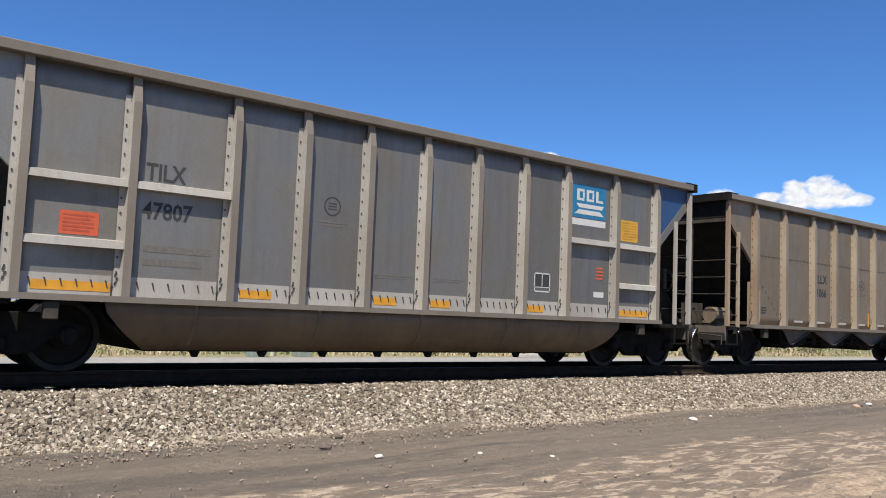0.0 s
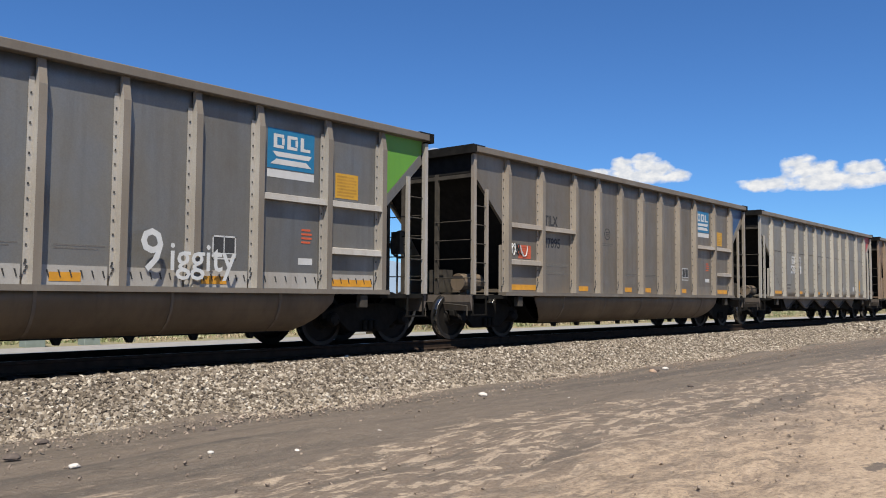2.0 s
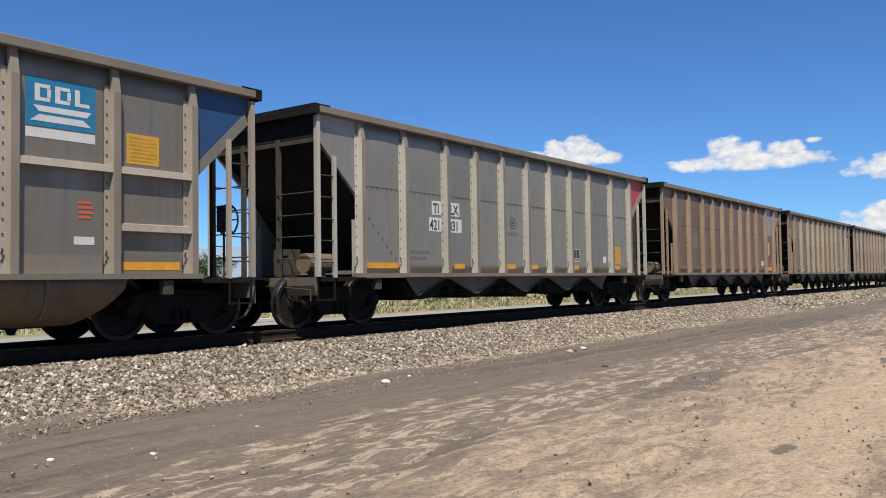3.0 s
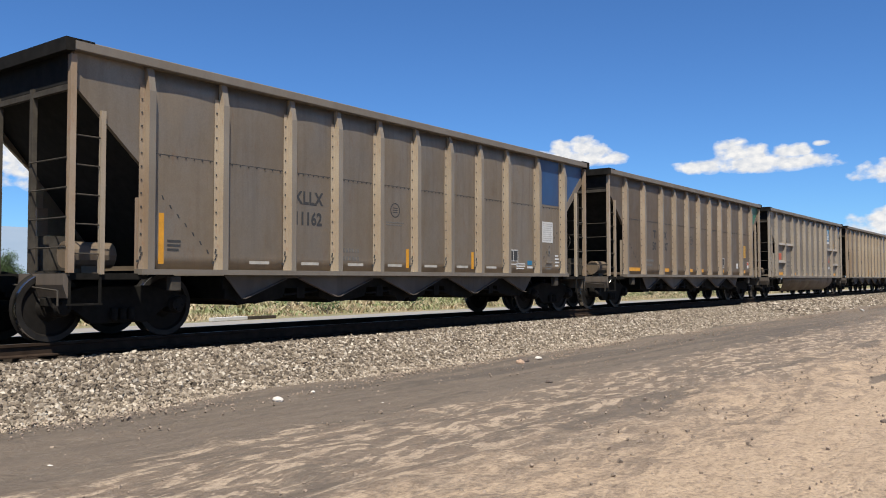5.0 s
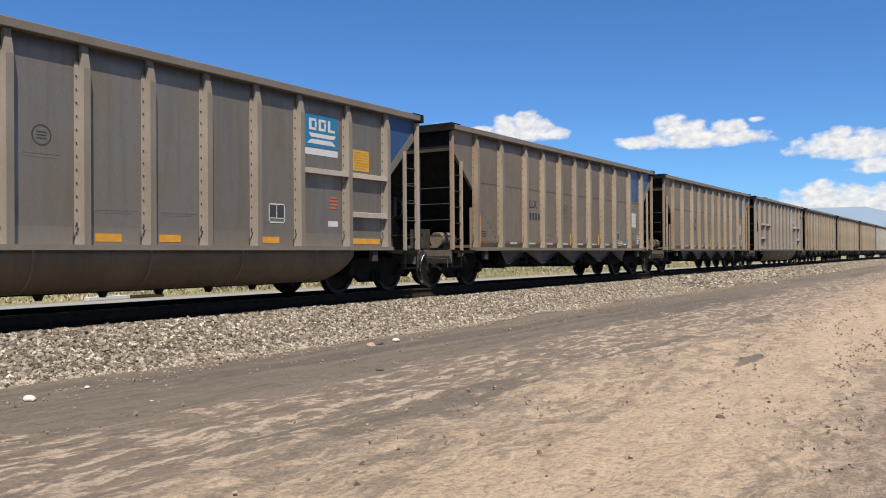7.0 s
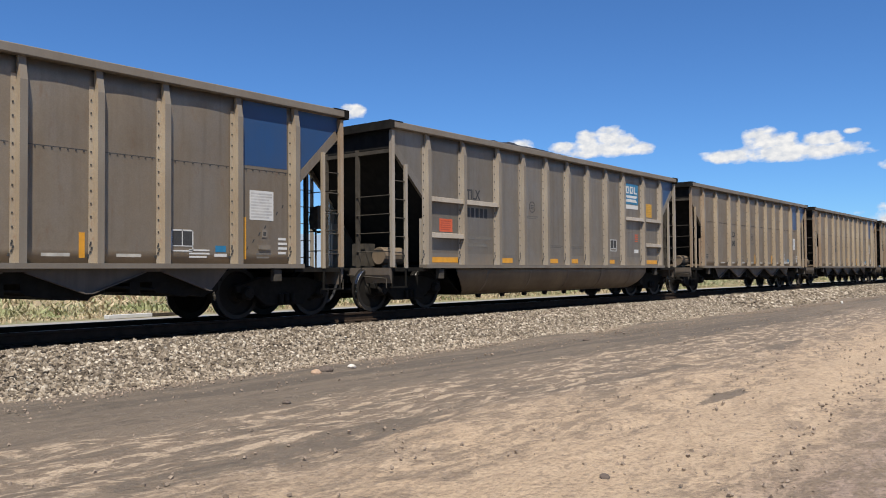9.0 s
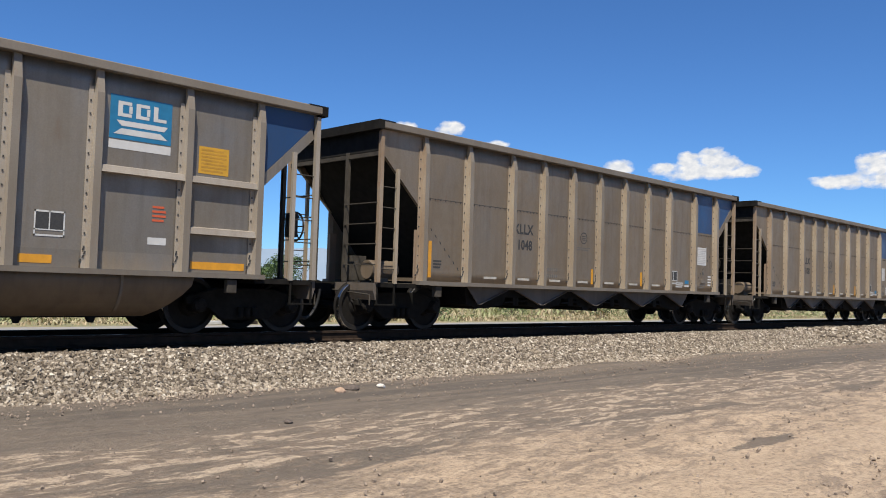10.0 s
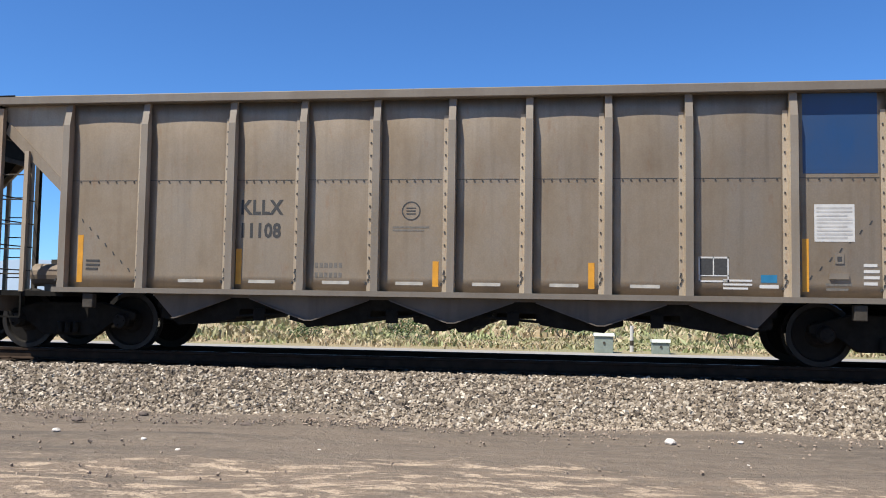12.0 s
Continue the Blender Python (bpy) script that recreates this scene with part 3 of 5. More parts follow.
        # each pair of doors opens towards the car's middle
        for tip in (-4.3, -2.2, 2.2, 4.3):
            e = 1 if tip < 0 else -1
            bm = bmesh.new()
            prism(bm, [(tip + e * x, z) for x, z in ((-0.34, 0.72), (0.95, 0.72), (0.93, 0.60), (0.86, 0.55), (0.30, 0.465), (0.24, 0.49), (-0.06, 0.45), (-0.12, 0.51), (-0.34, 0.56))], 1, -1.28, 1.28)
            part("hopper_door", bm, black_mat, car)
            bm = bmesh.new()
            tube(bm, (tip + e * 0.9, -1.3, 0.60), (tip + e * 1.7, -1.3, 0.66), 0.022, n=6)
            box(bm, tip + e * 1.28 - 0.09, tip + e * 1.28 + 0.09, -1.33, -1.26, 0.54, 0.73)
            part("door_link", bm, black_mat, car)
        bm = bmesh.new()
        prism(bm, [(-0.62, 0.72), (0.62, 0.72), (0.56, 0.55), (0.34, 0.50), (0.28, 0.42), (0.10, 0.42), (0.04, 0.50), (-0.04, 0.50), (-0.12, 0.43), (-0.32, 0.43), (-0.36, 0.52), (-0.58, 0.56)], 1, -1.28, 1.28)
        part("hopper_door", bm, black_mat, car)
        # lap seam with rivets across the panels, and slanted rivet rows at the end panels
        for a, b in zip(xs, xs[1:]):
            bm = bmesh.new()
            box(bm, a + 0.07, b - 0.155, -SHEET - 0.004, -SHEET - 0.001, 2.715, 2.723)
            for k in range(7):
                x = a + 0.2 + k * (b - a - 0.42) / 6
                box(bm, x, x + 0.02, -SHEET - 0.012, -SHEET, 2.69, 2.708)
            if abs(a + b) > 11:
                up = 1 if a < 0 else -1
                for k in range(7):
                    x = (a + b) / 2 - 0.42 + k * 0.135
                    z = 1.72 - up * (k - 3) * 0.13
                    prism(bm, [(x, z), (x + 0.024, z), (x + up * 0.03 + 0.024, z - 0.06), (x + up * 0.03, z - 0.06)], 1, -SHEET - 0.0035, -SHEET)
            tagged(part("rivet_line", bm, stencil_mat, car), kind="stuff")
    for s in (-1, 1):
        end_fittings(car, s, paint_mat, rib_mat)
    # inner floor, its near-black colour holding the shade seen from below
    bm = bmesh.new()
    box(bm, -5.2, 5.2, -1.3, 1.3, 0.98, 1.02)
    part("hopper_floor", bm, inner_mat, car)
    for s in (-1, 1):
        bogie_parts(car, s * 6.335, BOGIE)
    return car


def decal(name, x0, x1, z0, z1, mat, car, label="", proud=0.004):
    bm = bmesh.new()
    box(bm, x0, x1, -SHEET - proud, -SHEET - 0.0015, z0, z1)
    return part(name, bm, mat, car, label)


def bars(name, x0, x1, z0, z1, rows, mat, car, proud=0.006, label=""):
    bm = bmesh.new()
    h = (z1 - z0) / (2 * rows - 1)
    for k in range(rows):
        w = 1.0 if k % 3 else 0.86
        box(bm, x0, x0 + (x1 - x0) * w, -SHEET - proud, -SHEET - 0.0015, z0 + 2 * k * h, z0 + (2 * k + 1) * h)
    return tagged(part(name, bm, mat, car, label), kind="stuff")


def lettering(text, x, z, size, mat, car, label="", gap=1.0, wide=0.85, proud=0.003, bold=0.022):
    cu = bpy.data.curves.new("lettering", "FONT")
    cu.body, cu.size, cu.extrude, cu.space_character, cu.resolution_u, cu.offset = text, size, 0.001, gap, 2, size * bold
    ob = bpy.data.objects.new("lettering", cu)
    me = bpy.data.meshes.new_from_object(ob)
    bpy.data.objects.remove(ob)
    me.materials.append(mat)
    o = part("lettering", me, mat, car, label, pose(x, -SHEET - proud, z, 90))
    o.scale = (wide, 1, 1)
    return o


def worn_number(car, x, z, h):
    """Five smeared upright bars where the number is not legible."""
    bm = bmesh.new()
    for k in range(5):
        box(bm, x + k * 0.18, x + k * 0.18 + 0.12, -SHEET - 0.004, -SHEET - 0.0015, z, z + h)
    part("worn_stencil", bm, stencil_mat, car)


def ring(car, x, z, r, mat):
    bm = bmesh.new()
    n = 24
    for k in range(n):
        a, b = k * math.tau / n, (k + 1) * math.tau / n
        prism(bm, [(x + r * math.cos(a), z + r * math.sin(a)), (x + r * math.cos(b), z + r * math.sin(b)), (x + 0.86 * r * math.cos(b), z + 0.86 * r * math.sin(b)), (x + 0.86 * r * math.cos(a), z + 0.86 * r * math.sin(a))], 1, -SHEET - 0.003, -SHEET - 0.0012)
    for q in (-0.3, 0.0, 0.3):
        box(bm, x - r * 0.5, x + r * 0.5, -SHEET - 0.003, -SHEET - 0.0012, z + q * r - 0.008, z + q * r + 0.008)
    part("round_mark", bm, mat, car)
    bars("small_print", x - 0.28, x + 0.28, z - r - 0.16, z - r - 0.09, 2, faint_mat, car, 0.003)


def stencil_box(car, x, z):
    """White-framed black inspection panel."""
    bm = bmesh.new()
    for a, b, c, d in ((0, .42, 0, .025), (0, .42, .34, .365), (0, .02, 0, .365), (.40, .42, 0, .365), (.20, .215, .1, .365), (0, .42, .085, .10)):
        box(bm, x + a, x + b, -SHEET - 0.006, -SHEET - 0.004, z + c, z + d)
    part("stencil_frame", bm, white_mat, car, "white frame of the inspection panel")
    decal("stencil_panel", x + 0.01, x + 0.40, z + 0.10, z + 0.35, stencil_mat, car, "", 0.003)


def maker_sign(car):
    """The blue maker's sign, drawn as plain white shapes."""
    x, z = 3.63, 2.98
    decal("sign", x, x + 0.98, z, z + 0.66, blue_mat, car, "blue enamel sign with white shapes")
    bm = bmesh.new()
    for a in (0.12, 0.40, 0.68):
        box(bm, x + a, x + a + 0.07, -SHEET - 0.007, -SHEET - 0.005, z + 0.34, z + 0.57)
        box(bm, x + a + 0.07, x + a + 0.21, -SHEET - 0.007, -SHEET - 0.005, z + 0.34, z + 0.39)
        if a < 0.6:
            box(bm, x + a + 0.07, x + a + 0.21, -SHEET - 0.007, -SHEET - 0.005, z + 0.52, z + 0.57)
            box(bm, x + a + 0.17, x + a + 0.22, -SHEET - 0.007, -SHEET - 0.005, z + 0.40, z + 0.51)
    prism(bm, [(x + 0.10, z + 0.28), (x + 0.92, z + 0.28), (x + 0.86, z + 0.20), (x + 0.18, z + 0.20)], 1, -SHEET - 0.007, -SHEET - 0.005)
    prism(bm, [(x + 0.18, z + 0.16), (x + 0.80, z + 0.16), (x + 0.92, z + 0.07), (x + 0.06, z + 0.07)], 1, -SHEET - 0.007, -SHEET - 0.005)
    part("sign_emblem", bm, white_mat, car)
    decal("sign_strip", x, x + 0.98, z - 0.15, z - 0.02, white_mat, car, "white strip under the sign")


def end_patch(car, mat, sides=(10,), low=2.78):
    """A coloured repaint on the last panels."""
    bm = bmesh.new()
    prism(bm, [(6.3, TOP0 - 0.01), (6.3, 2.74), (7.22, TOP0 - 0.32), (7.32, TOP0 - 0.28), (7.32, TOP0 - 0.01)], 1, -SHEET - 0.004, -SHEET - 0.0015)
    part("end_patch", bm, mat, car, "repainted end panel")
    if 9 in sides:
        decal("end_patch", 5.02, 6.03, low, TOP0 - 0.01, mat, car, "repainted end panel", 0.003)


def marks_tub(car, number, patch, graffiti=False):
    lettering("TILX", -4.68, 2.60, 0.33, stencil_mat, car, "", 1.0, 0.80)
    if number:
        lettering(number, -4.70, 2.08, 0.32, stencil_mat, car, "", 1.0, 0.86)
    else:
        worn_number(car, -4.68, 2.16, 0.23)
    bars("small_print", -4.65, -3.7, 1.45, 1.72, 2, faint_mat, car, 0.003)
    decal("placard", -5.72, -5.24, 1.78, 2.08, orange_mat, car, "orange-red placard")
    bars("placard_print", -5.68, -5.30, 1.82, 2.04, 5, orange_ink, car, 0.0055)
    ring(car, -1.78, 2.56, 0.15, stencil_mat)
    for a, b in ((-6.0, -5.05), (-3.25, -2.75), (-0.95, -0.5), (0.2, 0.62), (2.45, 2.9), (5.02, 6.0)):
        decal("reflector", a, b, SILL1 + 0.05, SILL1 + 0.17, yellow_mat, car, "yellow reflector strip", 0.0125)
    stencil_box(car, 2.64, 1.45)
    maker_sign(car)
    decal("placard", 5.1, 5.64, 2.62, 3.06, placard_mat, car, "yellow placard with dark lines")
    bars("placard_print", 5.14, 5.60, 2.66, 3.02, 7, placard_ink, car, 0.0055)
    bars("notice", 4.36, 4.58, 1.78, 2.02, 4, orange_mat, car)
    decal("notice", 4.30, 4.60, 1.42, 1.53, white_mat, car, "small white notice")
    bars("small_print", -0.95, -0.2, 1.50, 1.56, 2, faint_mat, car, 0.003)
    bars("small_print", 0.25, 0.95, 1.50, 1.56, 2, faint_mat, car, 0.003)
    end_patch(car, patch)
    if number == "47895":
        for k, (m, x, z) in enumerate(((spray_mat, -5.98, 1.84), (stencil_mat, -5.80, 1.86), (spray_mat, -5.62, 1.82))):
            bm = bmesh.new()
            sweep(bm, [Vector((x + 0.10 * math.sin(q * 0.9 + k) + 0.02 * q, -SHEET - 0.008 - 0.002 * k, z + 0.13 + 0.12 * math.sin(q * 1.37 + 2 * k))) for q in (0.25 * i for i in range(30))], 0.014, 5)
            part("scrawl", bm, m, car, "sprayed loop beside the placard")
    if graffiti:
        lettering("9", 1.36, 1.24, 0.86, spray_mat, car, "white sprayed scrawl", 1.0, 0.92, 0.16, 0.006)
        lettering("iggity", 1.82, 1.26, 0.60, spray_mat, car, "white sprayed scrawl", 1.0, 0.92, 0.16, 0.008)


def marks_hopper(car, text, number, patch, white=False):
    if white:
        for k, (a, b) in enumerate(((-3.9, -3.56), (-3.22, -2.88))):
            decal("stencil_ground", a, b, 2.28, 2.58, white_mat, car, "white stencil ground")
            decal("stencil_ground", a - 0.1, b + 0.08, 1.92, 2.22, white_mat, car, "white stencil ground")
        lettering("TI", -3.86, 2.32, 0.30, stencil_mat, car, proud=0.006)
        lettering("LX", -3.24, 2.32, 0.30, stencil_mat, car, proud=0.006)
        lettering("421", -3.98, 1.96, 0.30, stencil_mat, car, proud=0.006)
        lettering("831", -3.30, 1.96, 0.30, stencil_mat, car, proud=0.006)
    elif text == "TILX":
        lettering("TI", -4.0, 2.20, 0.36, stencil_mat, car)
        lettering("LX", -3.26, 2.20, 0.36, stencil_mat, car)
        lettering(number[:2], -4.08, 1.82, 0.36, stencil_mat, car)
        lettering(number[3:], -3.26, 1.82, 0.36, stencil_mat, car)
    elif text:
        lettering(text, -3.31, 2.19, 0.31, stencil_mat, car, "", 1.08, 0.88, 0.003, 0.032)
        if number:
            lettering(number, -3.33, 1.83, 0.31, stencil_mat, car, "", 1.02, 0.86, 0.003, 0.032)
        else:
            worn_number(car, -3.28, 1.83, 0.21)
    ring(car, -0.62, 2.24, 0.145, stencil_mat)
    if text == "KLLX":
        for k, (x, h) in enumerate(((-6.0, 0.75), (-3.36, 0.55), (-0.28, 0.38), (2.02, 0.38), (5.0, 0.75))):
            decal("reflector", x, x + 0.09, SILL1 + 0.08, SILL1 + 0.08 + h, yellow_mat, car, "upright yellow reflector strip")
        for x in (-4.3, -3.15, -1.98, -0.84, 0.32, 1.46, 2.62):
            decal("white_strip", x, x + 0.42, SILL1 + 0.10, SILL1 + 0.15, strip_mat, car, "white reflector strip")
        decal("notice", 5.17, 5.71, 1.81, 2.34, white_mat, car, "white notice sheet")
        bars("notice_print", 5.2, 5.68, 1.85, 2.30, 9, pale_ink, car)
        bars("notice", 5.82, 6.03, 1.20, 1.50, 4, white_mat, car)
        decal("data_plate", 5.44, 5.56, 1.50, 1.64, rim_mat, car, "small worn metal plate", 0.012)
        decal("data_plate", 5.47, 5.53, 1.53, 1.60, stencil_mat, car, "dark face of the metal plate", 0.014)
        decal("grab_bracket", 5.36, 5.62, 1.28, 1.36, rim_mat, car, "", 0.03)
        bars("small_print", 5.32, 5.66, 1.12, 1.22, 2, faint_mat, car, 0.003)
        bars("notice", 3.92, 4.32, SILL1 + 0.1, SILL1 + 0.24, 3, white_mat, car)
        decal("notice", 4.44, 4.66, SILL1 + 0.20, SILL1 + 0.31, blue_mat, car, "small blue and white notice")
        decal("notice", 4.42, 4.68, SILL1 + 0.12, SILL1 + 0.17, white_mat, car)
        bars("small_print", -5.85, -5.62, 1.30, 1.46, 3, stencil_mat, car)
        for z in (1.22, 1.37):
            bm = bmesh.new()
            for k in range(6):
                box(bm, -2.10 + k * 0.075, -2.05 + k * 0.075, -SHEET - 0.003, -SHEET - 0.0012, z, z + 0.075)
            part("small_print", bm, faint_mat, car)
        stencil_box(car, 3.58, 1.22)
        end_patch(car, patch, (9, 10))
    else:
        for a, b in ((-6.0, -5.05), (-3.1, -2.7), (-0.9, -0.5), (0.25, 0.6), (2.5, 2.85), (5.0, 5.55)):
            decal("reflector", a, b, SILL1 + 0.10, SILL1 + 0.21, yellow_mat, car, "yellow reflector strip")
        stencil_box(car, 2.5, 1.32)
        up = 0.44 if number == "501037" else 0.0
        decal("placard", 5.08, 5.62, 1.30 + up, 1.80 + up, placard_mat, car, "yellow placard with dark lines")
        bars("placard_print", 5.12, 5.58, 1.34 + up, 1.76 + up, 7, placard_ink, car)
        if up:
            decal("notice", 5.80, 6.00, 1.32, 1.58, white_mat, car, "small white and red notice")
            decal("notice", 5.82, 5.98, 1.44, 1.56, orange_mat, car, "red half of the notice", 0.006)
        decal("notice", 4.4, 4.6, 1.3, 1.5, white_mat, car, "small white notice")
        bars("small_print", -4.7, -4.0, 1.3, 1.5, 2, faint_mat, car, 0.003)
        end_patch(car, patch)


LOOKS = {
    "grey": "grey steel trough-bottomed coal car",
    "taupe": "grimy brown-grey trough-bottomed coal car",
    "brown": "dusty brown coal hopper car with saw-toothed bays",
    "red": "rust-brown steel coal hopper car with worn paint",
    "umber": "dark umber-brown coal hopper car",
    "silver": "grey coal hopper car with pale ribs",
}
# index along the train: paint, trough bottom, lettering, number, repainted end, extra
TRAIN = {
    -2: ("brown", "KLLX", "", blue_patch), -1: ("grey", "TILX", "47807", blue_patch), 0: ("brown", "KLLX", "11066", blue_patch),
    1: ("grey", "TILX", "47382", green_patch), 2: ("taupe", "TILX", "47895", blue_patch), 3: ("silver", "white", "421831", red_patch),
    4: ("red", "", "", grey_patch), 5: ("brown", "KLLX", "11162", blue_patch), 6: ("umber", "TILX", "501037", darkgreen_patch),
    7: ("taupe", "TILX", "47813", blue_patch), 8: ("brown", "KLLX", "", blue_patch), 9: ("brown", "KLLX", "11074", blue_patch),
    10: ("taupe", "TILX", "", blue_patch), 11: ("brown", "KLLX", "11048", blue_patch), 12: ("brown", "KLLX", "11108", blue_patch),
}
CARS = []


def build_train():
    base = {k: car_body(k, k in ("grey", "taupe")) for k in ("grey", "taupe", "brown", "red", "umber", "silver")}
    for k in range(-2, 25):
        kind, text, number, patch = TRAIN.get(k, (("brown", "", "", None), ("brown", "", "", None), ("grey", "", "", None), ("brown", "", "", None), ("silver", "", "", None))[k % 5])
        if base[kind] is not None and not base[kind].get("used"):
            car = base[kind]
            car["used"] = 1
        else:
            car = copy_thing(base[kind], Matrix())
        CARS.append((k, car))
        tagged(car, LOOKS[kind] + (" and a repainted end" if patch else ""), "freight car", "coal cars of the train")
    for k, car in CARS:
        kind, text, number, patch = TRAIN.get(k, ("", "", "", None))
        if kind in ("grey", "taupe"):
            marks_tub(car, number, patch, k == 1)
        elif text == "white":
            marks_hopper(car, "TI", number, patch, True)
        elif text:
            marks_hopper(car, text, number, patch)
        elif kind == "red":
            decal("notice", 5.08, 5.62, 1.82, 2.40, faded_yellow, car, "faded yellow notice sheet")
            bars("notice_print", 5.11, 5.59, 1.86, 2.36, 9, placard_mat, car)
            decal("reflector", 5.02, 6.02, SILL1 + 0.08, SILL1 + 0.24, yellow_mat, car, "yellow reflector strip")
            decal("notice", 5.82, 6.03, SILL1 + 0.3, SILL1 + 0.58, orange_mat, car, "small red and white notice")
            decal("notice", 4.3, 4.62, SILL1 + 0.3, SILL1 + 0.52, white_mat, car, "small white notice")
            end_patch(car, patch, (9, 10), 2.7)
            decal("notice", -4.4, -3.9, 1.9, 2.5, faint_mat, car)
        if "used" in car:
            del car["used"]


build_train()


def coal_heap(car):
    """Lumpy coal heaped in the open top, a little over the rim between the second and the seventh rib."""
    xs, ys = np.linspace(-6.4, 6.4, 150), np.linspace(-1.44, 1.44, 34)
    v = []
    for y in ys:
        for x in xs:
            heap = 0.34 * max(0.0, 1 - ((x + 1.2) / 4.2) ** 2) * (1 - (abs(y) / 1.44) ** 6)
            lump = 0.05 * noise.noise(Vector((x * 2.2, y * 2.2, 1))) + 0.035 * noise.noise(Vector((x * 7, y * 7, 4)))
            v.append((x, y, TOP1 - 0.10 + heap + (lump if abs(y) < 1.4 else 0.0)))
    n = len(xs)
    f = [(j * n + i, j * n + i + 1, (j + 1) * n + i + 1, (j + 1) * n + i) for j in range(len(ys) - 1) for i in range(n - 1)]
    me = bpy.data.meshes.new("coal_load")
    me.from_pydata(v, [], f)
    me.materials.append(plain("coal", (0.016, 0.015, 0.014), 0.6, 0.0, 0.4, 12))
    return tagged(new("coal_load", me), "black lumpy coal heaped in an open car", "coal")


LOADS = [(k, coal_heap(car)) for k, car in CARS if k == 10]


# ---- ground and track ----
def ground_material():
    m, t, b = material("dirt_and_gravel")
    co = coords(t)
    s = nd(t, "ShaderNodeSeparateXYZ", i0=co)
    y = s.outputs[1]
    wob = noise_tex(t, spaced(t, co, 0.25, 0.6, 1), 1.0, 4, 0.6)
    yy = maths(t, "ADD", y, maths(t, "MULTIPLY", maths(t, "SUBTRACT", wob, 0.5), 3.0))
    long1 = noise_tex(t, spaced(t, co, 0.35, 1.5, 1), 1.0, 7, 0.66)
    long2 = noise_tex(t, spaced(t, co, 0.9, 2.4, 1), 1.5, 7, 0.7)
    fine = noise_tex(t, co, 22.0, 6, 0.7)
    peb = nd(t, "ShaderNodeTexVoronoi", i0=co)
    peb.inputs["Scale"].default_value = 16.0
    sand = mixed(t, ramp(t, long2, (0.3, 0.0), (0.7, 1.0)), (0.486, 0.367, 0.249), (0.397, 0.291, 0.192))
    dark = mixed(t, ramp(t, long2, (0.3, 0.0), (0.7, 1.0)), (0.096, 0.077, 0.060), (0.147, 0.119, 0.090))
    brown = mixed(t, fine, (0.127, 0.094, 0.067), (0.295, 0.223, 0.156))
    pink = mixed(t, fine, (0.230, 0.166, 0.125), (0.384, 0.291, 0.224))
    # dark coal-dusted strip along the ballast, mottled tracks beside it, a smooth pale wheel track, then gravel
    strip = ramp(t, nd(t, "ShaderNodeMapRange", i0=maths(t, "ADD", yy, maths(t, "MULTIPLY", maths(t, "SUBTRACT", long2, 0.5), 3.0)), i1=5.6, i2=6.9, i3=0.0, i4=1.0).outputs[0], (0.3, 0.0), (0.7, 1.0))
    # lumps: crushed clods and hoof-like dents, broken across the run of the tracks
    warp = maths(t, "MULTIPLY", maths(t, "SUBTRACT", noise_tex(t, co, 1.3, 3, 0.5), 0.5), 0.9)
    bent = nd(t, "ShaderNodeVectorMath", operation="ADD", i0=co, i1=nd(t, "ShaderNodeCombineXYZ", i0=warp, i1=maths(t, "MULTIPLY", warp, 0.5)).outputs[0]).outputs[0]
    patchy = noise_tex(t, spaced(t, bent, 1.8, 4.4, 1), 1.0, 10, 0.72)
    clods = noise_tex(t, spaced(t, bent, 5.0, 8.0, 1), 1.0, 6, 0.66)
    near = mixed(t, ramp(t, patchy, (0.47, 0.0), (0.56, 0.8)), sand, brown)
    # beside the strip, pale crusts lie scattered on trodden dark earth
    crust = noise_tex(t, spaced(t, bent, 2.3, 6.2, 1), 1.0, 8, 0.62)
    trodden = mixed(t, ramp(t, crust, (0.50, 0.0), (0.545, 1.0)), mixed(t, fine, (0.082, 0.064, 0.049), (0.205, 0.160, 0.121)), mixed(t, clods, (0.328, 0.258, 0.184), (0.476, 0.377, 0.275)))
    band = nd(t, "ShaderNodeMapRange", i0=yy, i1=3.4, i2=4.8, i3=0.0, i4=0.85).outputs[0]
    near = mixed(t, band, near, trodden)
    blot = ramp(t, noise_tex(t, spaced(t, co, 0.8, 3.4, 1), 1.0, 9, 0.68), (0.52, 0.0), (0.56, 1.0))
    fade = nd(t, "ShaderNodeMapRange", i0=yy, i1=2.6, i2=5.0, i3=0.0, i4=0.8).outputs[0]
    near = mixed(t, maths(t, "MULTIPLY", blot, fade), near, dark)
    smooth = maths(t, "SUBTRACT", 1.0, maths(t, "ABSOLUTE", maths(t, "DIVIDE", maths(t, "SUBTRACT", yy, 2.2), 0.75)))
    near = mixed(t, ramp(t, smooth, (0.0, 0.0), (0.45, 0.85)), near, sand)
    grav = nd(t, "ShaderNodeMapRange", i0=yy, i1=1.5, i2=0.6, i3=0.0, i4=1.0).outputs[0]
    near = mixed(t, grav, near, mixed(t, ramp(t, patchy, (0.44, 0.0), (0.53, 1.0)), pink, brown))
    # old oily stains
    for sx, sy, w, h in ((13.9, 4.55, 1.9, 0.28), (20.6, 4.35, 1.2, 0.16), (19.1, 2.8, 0.8, 0.14), (15.4, 4.7, 1.2, 0.2), (8.6, 4.7, 0.5, 0.12), (26.0, 4.2, 1.6, 0.2), (10.1, 2.3, 0.3, 0.12)):
        u = maths(t, "DIVIDE", maths(t, "SUBTRACT", s.outputs[0], sx), w)
        v = maths(t, "DIVIDE", maths(t, "SUBTRACT", y, sy), h)
        e = maths(t, "SUBTRACT", 1.0, maths(t, "ADD", maths(t, "MULTIPLY", u, u), maths(t, "MULTIPLY", v, v)))
